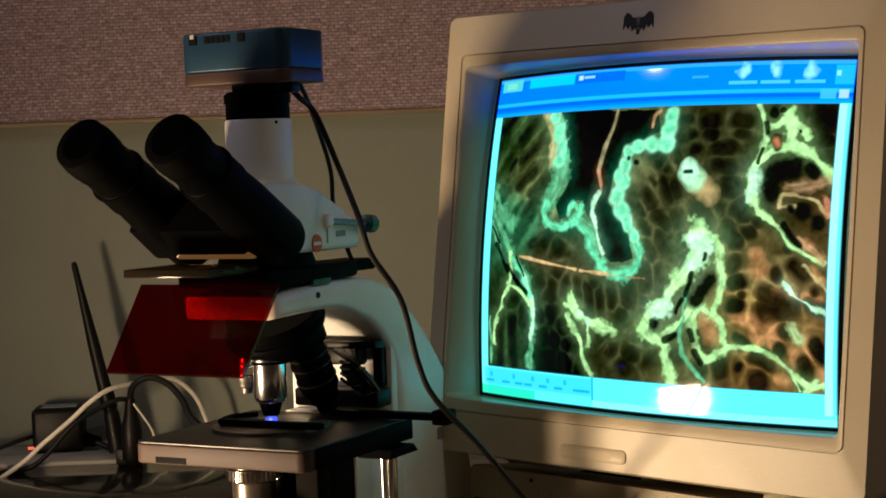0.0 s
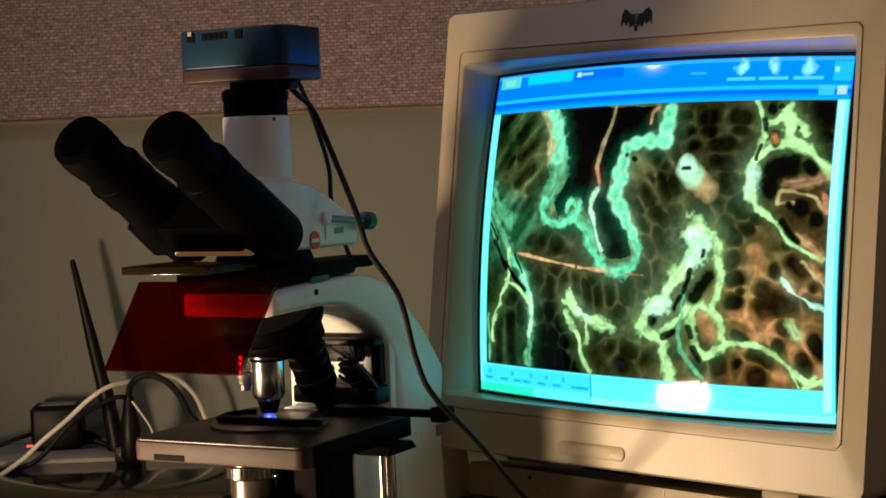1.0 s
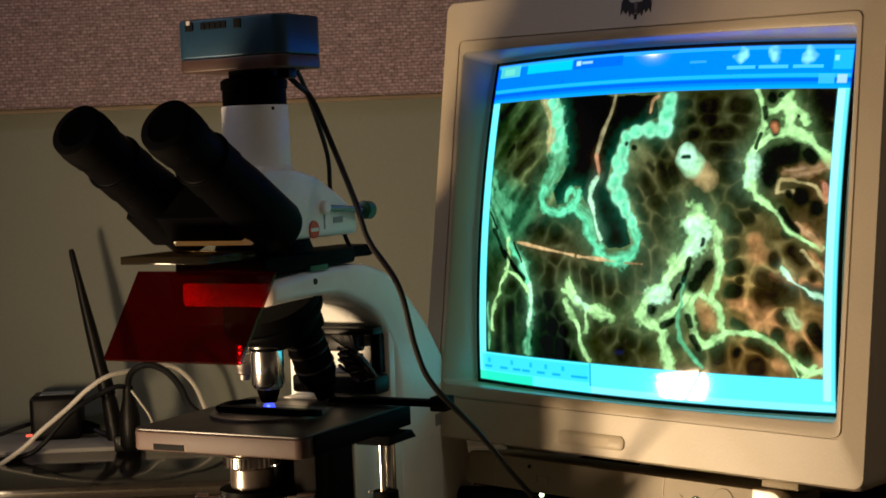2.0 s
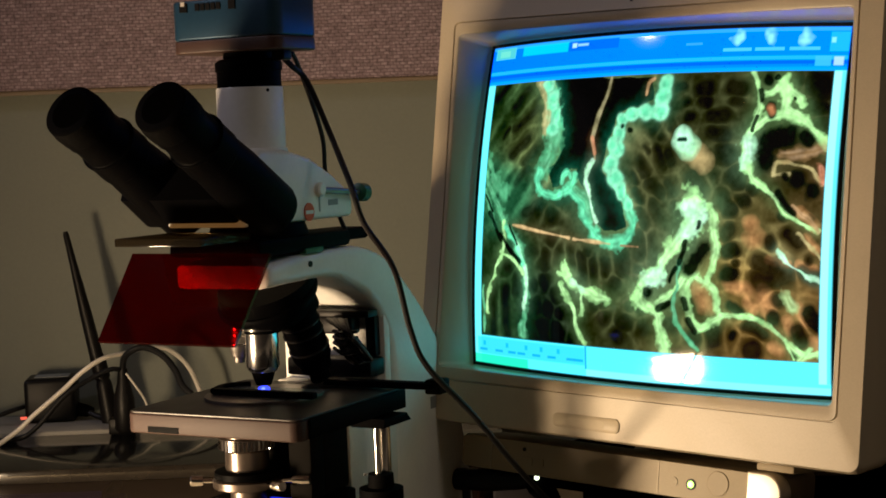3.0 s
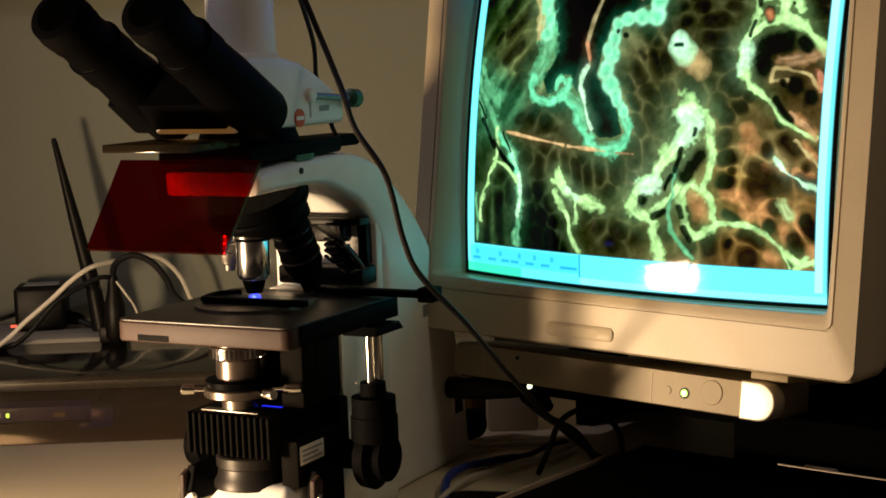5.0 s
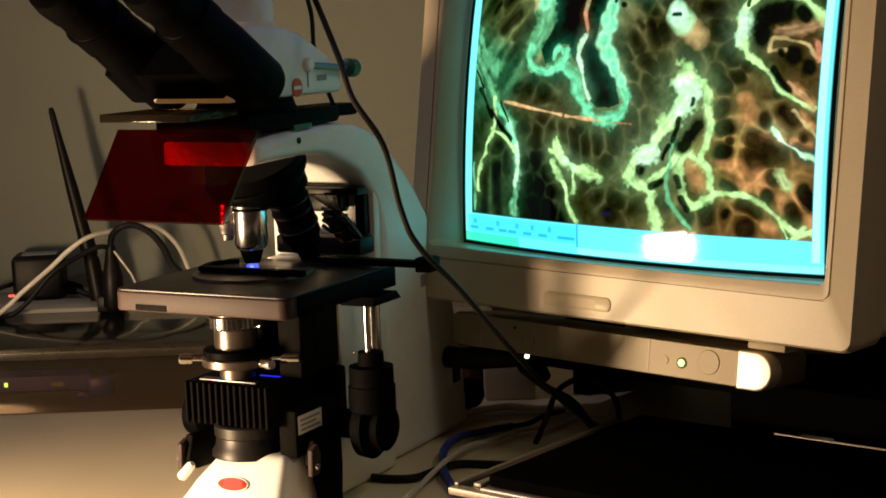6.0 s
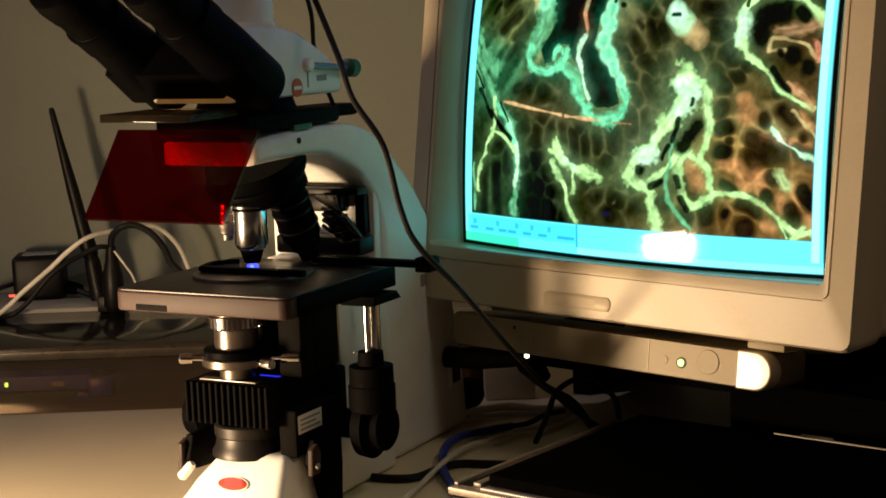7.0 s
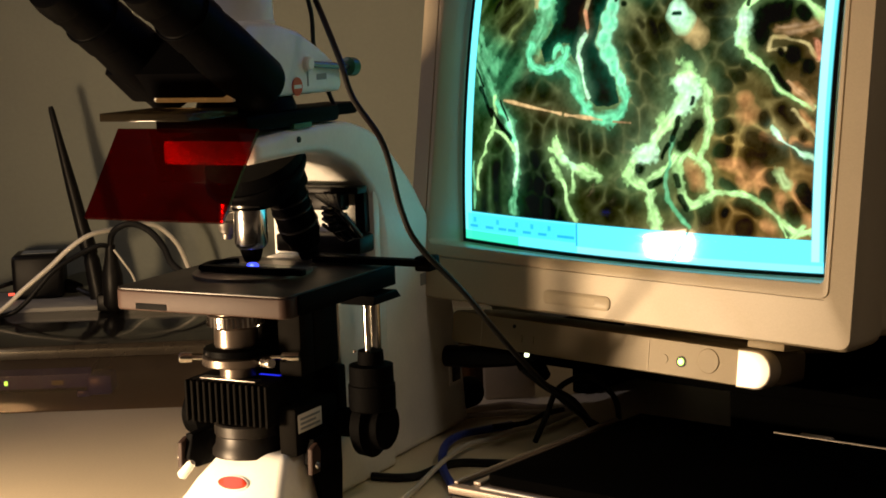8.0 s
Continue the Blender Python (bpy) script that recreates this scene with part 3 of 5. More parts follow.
    septum = (
        ([(0.793, 0.612), (0.780, 0.646), (0.783, 0.687), (0.799, 0.712), (0.825, 0.738), (0.863, 0.753), (0.911, 0.735), (0.942, 0.701), (0.972, 0.674)], 0.0144, lime),
        ([(0.785, 0.631), (0.782, 0.678)], 0.0198, pale),
        ([(0.792, 0.709), (0.799, 0.753), (0.801, 0.796), (0.794, 0.844), (0.783, 0.871)], 0.0108, lime),
        ([(0.861, 0.832), (0.862, 0.796), (0.859, 0.760)], 0.0216, lime),
        ([(0.860, 0.867), (0.863, 0.832)], 0.0108, lime),
        ([(0.871, 0.823), (0.892, 0.807), (0.908, 0.785)], 0.0126, lime),
        ([(0.871, 0.775), (0.903, 0.754), (0.927, 0.720)], 0.0144, lime),
        ([(0.809, 0.807), (0.831, 0.816), (0.852, 0.843)], 0.0108, lime),
        ([(0.793, 0.612), (0.815, 0.574), (0.851, 0.536), (0.903, 0.476), (0.963, 0.438)], 0.0072, lime),
    )
    strands = (
        ([(0.871, 0.385), (0.905, 0.341), (0.973, 0.304)], 0.0054, pale),
        ([(0.915, 0.427), (0.950, 0.386), (0.969, 0.362)], 0.0072, tan),
        ([(0.738, 0.206), (0.800, 0.205), (0.855, 0.185), (0.897, 0.146), (0.937, 0.111), (0.977, 0.109)], 0.0090, lime),
        ([(0.897, 0.146), (0.914, 0.097)], 0.0054, lime),
        ([(0.927, 0.092), (0.953, 0.124)], 0.0072, lime),
        ([(0.851, 0.598), (0.863, 0.626), (0.919, 0.617), (0.948, 0.594), (0.965, 0.569)], 0.0072, tan),
        ([(0.849, 0.588), (0.887, 0.592)], 0.0054, tan),
        ([(0.871, 0.644), (0.917, 0.648), (0.962, 0.668)], 0.0162, (0.24, 0.14, 0.055)),
        ([(0.960, 0.618), (0.967, 0.576)], 0.0162, (0.45, 0.17, 0.08)),
        ([(0.900, 0.272), (0.914, 0.238)], 0.0162, (0.3, 0.42, 0.16)),
        ([(0.905, 0.512), (0.939, 0.472), (0.964, 0.435)], 0.0090, (0.38, 0.22, 0.09)),
    )
    hollows = (((0.544, 0.257), (0.549, 0.254), 0.020), ((0.580, 0.218), (0.607, 0.229), 0.013), ((0.644, 0.405), (0.632, 0.341), 0.009), ((0.626, 0.328), (0.606, 0.292), 0.009), ((0.692, 0.388), (0.659, 0.330), 0.025), ((0.672, 0.443), (0.674, 0.459), 0.009), ((0.649, 0.241), (0.655, 0.210), 0.011), ((0.659, 0.179), (0.673, 0.150), 0.011), ((0.821, 0.854), (0.821, 0.854), 0.020), ((0.802, 0.820), (0.807, 0.794), 0.011), ((0.842, 0.861), (0.842, 0.861), 0.011), ((0.799, 0.747), (0.792, 0.706), 0.007), ((0.830, 0.775), (0.835, 0.753), 0.016))
    voids = (((0.838, 0.681), (0.880, 0.694), 0.036), ((0.830, 0.634), (0.830, 0.634), 0.036), ((0.916, 0.692), (0.930, 0.680), 0.020), ((0.905, 0.580), (0.905, 0.580), 0.029), ((0.943, 0.550), (0.943, 0.550), 0.029), ((0.876, 0.586), (0.876, 0.586), 0.013), ((0.865, 0.536), (0.902, 0.494), 0.014), ((0.450, 0.732), (0.450, 0.732), 0.011), ((0.472, 0.720), (0.472, 0.720), 0.009), ((0.885, 0.801), (0.885, 0.801), 0.007))

    # soft ground tones, with grain along the tall cells
    img, weight = np.zeros((*u.shape, 3)), np.zeros(u.shape)
    for p, r, c in tones:
        w = np.exp(-0.5 * (away(p, p) / (0.62 * r)) ** 2) + 1e-6
        img += w[..., None] * np.array(c)
        weight += w
    img /= weight[..., None]
    tall = np.clip((0.30 - u) / 0.05, 0, 1) * np.clip((v - 0.40) / 0.1, 0, 1)
    lean = np.clip((u - 0.43) / 0.04, 0, 1) * np.clip((0.62 - u) / 0.05, 0, 1) * np.clip((v - 0.40) / 0.1, 0, 1)
    grain = 0.85 + tall * 2.2 * (streak(0.95, 6, 44, 31) ** 2 - 0.25) + lean * 1.8 * (streak(-0.95, 6, 44, 32) ** 2 - 0.25)
    img *= (grain * (0.35 + 0.85 * lump(13, 11)) * (0.7 + 0.5 * lump(45, 12)))[..., None] * np.array([0.66, 0.77, 0.74])

    def lay(colour, alpha):
        nonlocal img
        img = img * (1 - alpha[..., None]) + np.array(colour) * alpha[..., None]

    for p, q, r in rusty:
        lay((0.40, 0.19, 0.07), 0.75 * np.clip(1.35 - away(p, q) / r, 0, 1) ** 0.8)
    # dark nuclei and the paler walls where neighbours meet
    f1, f2 = np.full(u.shape, 9.0), np.full(u.shape, 9.0)
    core = np.zeros(u.shape)
    cells = [(n, depth, soft) for group, depth, soft in ((nuclei_left, 0.85, 0.6), (nuclei_low, 0.8, 0.5), (nuclei_mid, 0.6, 0.8), (nuclei_upper, 0.9, 0.45), (nuclei_gland, 0.75, 0.7), (nuclei_right, 0.98, 0.35), (nuclei_edge, 0.92, 0.5)) for n in group]
    for k, ((p, q, r), depth, soft) in enumerate(cells):
        d = away(p, q) - r
        f2 = np.where(d < f1, f1, np.minimum(f2, d))
        f1 = np.minimum(f1, d)
        core = np.maximum(core, depth * (0.84 + 0.16 * (k * 7 % 5) / 4) * np.clip(0.5 - d / (soft * r + 0.005) + 0.7 * (speck - 0.5), 0, 1))
    wall = np.exp(-((f2 - f1) / 0.011) ** 2) * np.clip(f1 / 0.004, 0, 1) * np.clip(1 - f1 / 0.05, 0, 1) * (0.25 + 0.9 * lump(9, 14))
    img *= (1 + 1.6 * wall)[..., None]
    lay((0.008, 0.008, 0.006), core)

    # open space of the gland
    odd = np.zeros(u.shape, bool)
    edge = np.full(u.shape, 9.0)
    for (a, b), (c, e) in zip(lumen, lumen[1:] + lumen[:1]):
        odd ^= ((b > wv) != (e > wv)) & (wu < (c - a) * (wv - b) / ((e - b) or 1e-9) + a)
        edge = np.minimum(edge, away((a, b), (c, e)))
    glow = np.exp(-edge / 0.032) * ~odd
    img = img * (1 + 0.5 * glow[..., None]) + glow[..., None] * np.array([0.035, 0.065, 0.02])
    lay((0.003, 0.005, 0.005), odd * np.clip(0.4 + edge / 0.004, 0, 1))

    def thread(pts, r, c, halo=0.5, calm=False):
        nonlocal img
        d, rr = trail(pts, calm), r * (0.45 + 0.85 * lump(30, len(pts) + int(r * 4000)))
        img = img + (halo * 0.15 * np.exp(-(d / (2.1 * r + 0.006)) ** 2))[..., None] * np.array(c)
        body = np.clip(1.3 - d / rr + (0.3 if calm else 1.2) * (speck - 0.5) * (d > 0.3 * rr), 0, 1) ** 0.7
        lay(np.array(c), 0.95 * body * (0.35 + 1.0 * lump(44, int(r * 7000) + 3)).clip(0, 1))
        ridge = np.exp(-((d - 0.40 * rr) / (0.25 * rr + 0.001)) ** 2) * 0.8 * lump(52, 17)
        lay(np.minimum(1, np.array(c) * 1.35 + 0.06), ridge)

    for pts, r, c in lining:
        thread(pts, r, c)
    for (p, _, r), (q, _, _) in zip(lobes, lobes[1:]):
        if math.dist(p, q) < 0.12:
            lay((0.14, 0.60, 0.31), 0.95 * np.clip((0.95 * r - away(p, q)) / (0.4 * r), 0, 1))
    for p, q, r in lobes:
        d, r = away(p, q), 1.22 * r
        img = img + (0.05 * np.exp(-(d / (1.7 * r)) ** 2))[..., None] * np.array(teal)
        lay((0.16, 0.70, 0.36), 0.95 * np.clip((r - d) / (0.30 * r), 0, 1))
        lay((0.42, 0.92, 0.58), 0.5 * np.exp(-((d - 0.70 * r) / (0.28 * r)) ** 2) * (0.3 + lump(40, 19)))
    for pts, r, c in (*fibres, *star, *branches, *septum, *strands):
        thread(pts, r, c)
    for pts, r, c in threads:
        thread(pts, r, c, 0.3, True)
    for p, q, r in (*slits, *hollows, *voids):
        d = away(p, q)
        lay((0.006, 0.010, 0.007), 0.95 * np.clip((1.1 * r - d) / (0.5 * r) + 1.2 * (speck - 0.5), 0, 1))
    lay((0.42, 0.17, 0.07), np.clip(1.3 - away((0.829, 0.772), (0.834, 0.760)) / 0.011, 0, 1))
    # round bright cell with its tail
    lay((0.46, 0.34, 0.14), 0.9 * np.clip(1.4 - away((0.648, 0.652), (0.680, 0.620)) / 0.028, 0, 1) ** 0.8)
    lay((0.40, 0.80, 0.42), np.clip(1.5 - away((0.621, 0.690), (0.640, 0.665)) / 0.028, 0, 1) ** 0.8)
    lay((0.55, 0.98, 0.66), np.clip(1.3 - away((0.619, 0.693), (0.623, 0.690)) / 0.029, 0, 1) ** 0.7)
    lay((0.004, 0.03, 0.015), np.clip(1.5 - away((0.611, 0.688), (0.628, 0.689)) / 0.0065, 0, 1))
    img = np.maximum(img * (0.62 + 0.72 * speck)[..., None] - np.array([0.010, 0.011, 0.009]), 0.0003) * 1.08

    # window and desktop round the picture
    cyan = np.array([0.10, 0.78, 0.92])
    out = np.where((v > 0.878)[..., None], np.array([0.0, 0.23, 2.4]) * (0.85 + 0.3 * u)[..., None], cyan * (1.15 + 0.3 * u)[..., None])

    def patch(a, b, c, e, colour, keep=1.0):
        nonlocal out
        m = np.clip(np.minimum(np.minimum(u - a, b - u) * asp, np.minimum(v - c, e - v)) / 0.003 + 0.5, 0, 1)[..., None] * keep
        out = out * (1 - m) + np.array(colour) * m

    patch(0.0, 1.0, 0.988, 1.01, (0.05, 0.42, 0.95), 0.8)
    patch(0.0, 1.0, 0.908, 0.920, (0.03, 0.48, 0.98), 0.9)
    patch(0.0, 1.0, 0.896, 0.906, (0.0, 0.12, 0.80), 0.9)
    patch(0.0, 1.0, 0.877, 0.888, (0.02, 0.42, 0.95), 0.7)
    patch(0.010, 0.080, 0.958, 0.994, (0.10, 0.62, 0.45), 0.9)
    patch(0.025, 0.060, 0.965, 0.985, (0.22, 0.80, 0.55), 0.6)
    patch(0.105, 0.255, 0.962, 0.992, (0.02, 0.62, 0.95), 0.9)
    patch(0.258, 0.41, 0.962, 0.992, (0.0, 0.14, 0.80), 0.9)
    patch(0.268, 0.282, 0.972, 0.986, (0.5, 0.85, 0.95), 0.9)
    patch(0.285, 0.318, 0.976, 0.983, (0.35, 0.7, 0.95), 0.9)
    patch(0.60, 0.645, 0.955, 0.963, (0.06, 0.40, 0.90), 0.8)
    for a in (0.735, 0.815, 0.898):
        blot = np.clip(1.3 - np.hypot((u - a) * asp, v - 0.973) / 0.020 + 1.1 * (lump(70, int(a * 99)) - 0.5), 0, 1)[..., None]
        out = out * (1 - blot) + np.array([0.30, 0.85, 0.80]) * blot
        patch(a - 0.036, a + 0.036, 0.934, 0.944, (0.10, 0.62, 0.92), 0.85)
    patch(0.955, 1.0, 0.93, 0.985, (0.03, 0.50, 0.95), 0.85)
    patch(0.958, 0.968, 0.955, 0.970, (0.30, 0.85, 0.90), 0.9)
    patch(0.925, 0.962, 0.890, 0.918, (0.06, 0.52, 0.90), 0.9)
    patch(0.968, 0.990, 0.892, 0.916, (0.45, 0.72, 0.90), 0.9)
    patch(-0.1, 0.023, 0.0, 0.874, (0.20, 1.1, 1.2))
    patch(0.972, 1.1, 0.03, 0.876, (0.42, 1.2, 1.25))
    patch(0.990, 1.1, 0.03, 0.876, (0.14, 0.80, 0.90))
    patch(0.010, 0.365, 0.030, 0.082, (0.05, 0.66, 0.88), 0.8)
    for a in (0.018, 0.073, 0.118, 0.150, 0.200, 0.250, 0.310, 0.335):
        patch(a, a + 0.026, 0.040, 0.047, (0.0, 0.32, 0.72), 0.8)
    for a in (0.03, 0.11, 0.175, 0.225, 0.28):
        patch(a, a + 0.009, 0.056, 0.070, (0.0, 0.40, 0.80), 0.7)
    patch(0.366, 0.372, 0.020, 0.086, (0.0, 0.28, 0.62), 0.8)
    patch(-0.1, 0.185, -0.1, 0.028, (0.03, 0.85, 0.42), 0.85)
    patch(0.37, 1.0, 0.0, 0.020, (0.35, 0.90, 0.97), 0.6)
    inside = np.clip(np.minimum(np.minimum(u - 0.0235, 0.972 - u) * asp, np.minimum(v - 0.088, 0.877 - v)) / 0.003 + 0.5, 0, 1)[..., None]
    frame_line = np.clip(1.4 - np.abs(inside - 0.5) * 2, 0, 1)
    img = out * (1 - inside) + img * inside
    img = img * (1 - 0.6 * frame_line)
    lit = np.clip(np.minimum(np.minimum(u, 1 - u) * asp, np.minimum(v, 1 - v)) / 0.004 + 0.3, 0, 1)[..., None]
    return np.concatenate([img * lit, np.ones((*u.shape, 1))], axis=2)


def crt_glass(nx=640, nz=520):
    """Convex tube face; the picture leaves a dark margin along the rim."""
    u, v = np.meshgrid(np.linspace(-1.022, 1.022, nx), np.linspace(-1.022, 1.022, nz))
    y = -0.0187 * (1 - 0.513 * u ** 2 - 0.487 * v ** 2)
    pos = np.stack([u * SW / 2 * (1 + 0.002 * (1 - v * v)), y, v * SH / 2 * (1 + 0.0227 * (1 - u * u))], axis=-1).reshape(-1, 3)
    k = np.arange(nx * nz).reshape(nz, nx)
    quads = np.stack([k[:-1, :-1], k[:-1, 1:], k[1:, 1:], k[1:, :-1]], axis=-1).reshape(-1, 4)
    me = bpy.data.meshes.new("picture_tube")
    me.from_pydata(pos.tolist(), [], quads.tolist())
    col = me.color_attributes.new("shown", "FLOAT_COLOR", "POINT")
    col.data.foreach_set("color", screen_picture((u + 1) / 2, (v + 1) / 2).astype(np.float32).ravel())
    me.polygons.foreach_set("use_smooth", [True] * len(me.polygons))
    me.materials.append(SCREEN)
    return me


def bowed_loft(rings, bm=None):
    """Rounded rectangles (half width, half height, corner radius, y, rise, bow of the long sides) joined in order."""
    t = bmesh.new()
    loops = []
    for w, h, r, y, dz, bow in rings:
        pts = rounded(w, h, r)
        full = []
        for k, (x, z) in enumerate(pts):
            full.append((x, z))
            if k in (6, 20):
                x2, z2 = pts[k + 1]
                full += [(x + (x2 - x) * j / 16, z + (z2 - z) * j / 16) for j in range(1, 16)]
        loops.append([t.verts.new((x, y, z * (1 + bow * (1 - (x / w) ** 2)) + dz)) for x, z in full])
    n = len(loops[0])
    for a, b in zip(loops, loops[1:]):
        for k in range(n):
            t.faces.new((a[k], a[(k + 1) % n], b[(k + 1) % n], b[k]))
    bmesh.ops.recalc_face_normals(t, faces=t.faces)
    return merge(t, bm)


def build_monitor():
    mon = thing("crt_monitor", MON, "beige picture-tube computer monitor showing a glowing green tissue image", "monitor")
    bez = bowed_loft([
        (0.1760, 0.1620, 0.010, 0.030, 0.001, 0), (0.1810, 0.1650, 0.010, 0.022, 0.001, 0), (0.1856, 0.1672, 0.009, -0.016, 0.001, 0), (0.1850, 0.1668, 0.008, -0.0232, 0.001, 0), (0.1835, 0.1653, 0.007, -0.0258, 0.001, 0),
        (0.1684, 0.1360, 0.005, -0.0275, 0.001, 0), (0.1681, 0.1357, 0.005, -0.0262, 0.001, 0), (0.1674, 0.1350, 0.005, -0.0262, 0.001, 0), (0.1671, 0.1347, 0.005, -0.0275, 0.001, 0),
        (0.1652, 0.1275, 0.004, -0.0275, 0.0012, 0.012), (0.1640, 0.1262, 0.004, -0.0268, 0.0012, 0.014)])
    part("bezel", bez, BEIGE, mon)
    part("screen_surround", bowed_loft([(0.1639, 0.1261, 0.004, -0.0267, 0.0012, 0.014), (0.1632, 0.1256, 0.004, -0.0258, 0.0012, 0.015), (0.1545, 0.1236, 0.004, -0.002, 0.0006, 0.022), (0.1530, 0.1232, 0.004, 0.008, 0.0005, 0.022)]), BEIGE_GLOSS, mon, "shiny beige slope round the tube")
    part("rear_housing", ring_loft([(0.1755, 0.1615, 0.010, 0.031, 0.001), (0.174, 0.160, 0.012, 0.09, 0.0), (0.152, 0.135, 0.03, 0.20, -0.005), (0.118, 0.105, 0.03, 0.36, -0.01), (0.108, 0.095, 0.03, 0.385, -0.01)], True, True), BEIGE, mon)
    tube = new("picture_tube", crt_glass())
    tube.parent = mon
    tagged(tube, "glossy convex glass glowing green, blue and cyan")
    # dark winged badge on the upper frame and worn raised plaque on the lower
    bm = bmesh.new()
    wing = [(0.0018, 0.0030), (0.0050, 0.0034), (0.0078, 0.0062), (0.0100, 0.0070), (0.0122, 0.0040), (0.0128, -0.0050), (0.0108, -0.0010), (0.0085, -0.0048), (0.0066, -0.0012), (0.0052, -0.0068), (0.0034, -0.0040), (0.0018, -0.0060)]
    for sx in (-1, 1):
        merge(prism(wing, 0, 0.0006), bm, Matrix(((0, sx, 0, 0), (-1, 0, 0, 0), (0, 0, 1, 0), (0, 0, 0, 1))))
    box(-0.0012, 0.0012, -0.0006, 0.0, -0.0090, -0.0050, bm=bm)
    bmesh.ops.transform(bm, matrix=Matrix.Translation((-0.0064, -0.0268, 0.1510)), verts=bm.verts)
    bmesh.ops.recalc_face_normals(bm, faces=bm.faces)
    emblem = part("emblem", bm, PLASTIC, mon, "small dark winged badge")
    part("shield", box(-0.0081, -0.0047, -0.0273, -0.0267, 0.1465, 0.1545, 0.0002), BRONZE, emblem, "brown middle of the badge")
    plaque = part("plaque", ring_loft([(0.0285, 0.0050, 0.004, -0.0264, 0.0), (0.0285, 0.0050, 0.004, -0.0278, 0.0), (0.0265, 0.0034, 0.003, -0.0286, 0.0)], False, True), BEIGE, mon, "worn raised oval plaque")
    plaque.location = (-0.0240, 0.0005, -0.1540)
    part("worn_print", ring_loft([(0.0170, 0.0030, 0.0026, -0.0284, 0.0), (0.0168, 0.0028, 0.0024, -0.0287, 0.0)], False, True), BEIGE_DARK, plaque, "rubbed-off print")
    foot = lathe((0, 0.16, -0.13), (0, 0.16, -0.185), [(0, 0.06), (0.5, 0.07), (0.95, 0.09), (1, 0.088)], 40)
    part("swivel_foot", foot, BEIGE_DARK, mon)
    return mon


build_monitor()


def build_soundbar():
    bar = thing("speaker_bar", MON @ pose(0, 0, -0.1877), "long beige speaker bar mounted under the monitor with a green light", "speaker")
    body = part("body", ring_loft([(0.1330, 0.0110, 0.004, 0.06, 0), (0.1345, 0.0122, 0.005, 0.04, 0), (0.1345, 0.0124, 0.005, 0.002, 0), (0.1335, 0.0116, 0.004, 0.0, 0)], True, True), BAR_SHADED, bar)
    body.location = (-0.0235, 0, 0)
    outline = [(0.0925, -0.0128), (0.0925, 0.0128)] + [(0.1058 + 0.0126 * math.cos(radians(t)), 0.0128 * math.sin(radians(t))) for t in range(90, -91, -10)]
    end = prism(outline, -0.003, 0.012, 0.0014)
    bmesh.ops.transform(end, matrix=Matrix(((0, 1, 0, 0), (1, 0, 0, 0), (0, 0, 1, 0), (0, 0, 0, 1))), verts=end.verts)
    bmesh.ops.recalc_face_normals(end, faces=end.faces)
    part("rounded_end", end, CREAM, bar, "bright satin rounded end cap")
    for x in (-0.1284, 0.0212):
        part("seam", box(x - 0.0004, x + 0.0004, -0.0003, 0.003, -0.0114, 0.0114), BEIGE_DARK, bar)
    part("power_light", lathe((0.0481, 0.001, -0.0016), (0.0481, -0.0018, -0.0016), [(0, 0.0023), (0.7, 0.0023), (1, 0.0012)], 16), LED_GREEN, bar, "lit green power light")
    part("light_surround", lathe((0.0481, 0.001, -0.0016), (0.0481, -0.0006, -0.0016), [(0, 0.0040), (1, 0.0038)], 20), PLASTIC, bar)
    part("volume_knob", lathe((0.0693, 0.001, 0.0015), (0.0693, -0.0007, 0.0015), [(0, 0.0084), (0.8, 0.0084), (1, 0.0080)], 32), BAR_SHADED, bar)
    part("button", lathe((0.0344, 0.001, -0.0013), (0.0344, -0.0005, -0.0013), [(0, 0.0032), (1, 0.0030)], 20), BAR_SHADED, bar)
    part("microphone_hole", lathe((-0.0973, 0.001, 0.0062), (-0.0973, -0.0005, 0.0062), [(0, 0.0015), (1, 0.0015)], 12), PLASTIC, bar)
    for x in (-0.0940, -0.0835):
        key = part("button", ring_loft([(0.0048, 0.0030, 0.001, 0.001, 0), (0.0046, 0.0028, 0.001, -0.0006, 0)], False, True), BAR_SHADED, bar)
        key.location = (x, 0, -0.0022)
    part("rear_bracket", box(0.100, 0.1275, -0.004, 0.05, 0.0150, 0.0200, 0.001), BAR_SHADED, bar)
    return bar


build_soundbar()

# ---- microscope ----
SCOPE = pose(-0.121, 1.1, DESK_Z, 0, 0, -28)


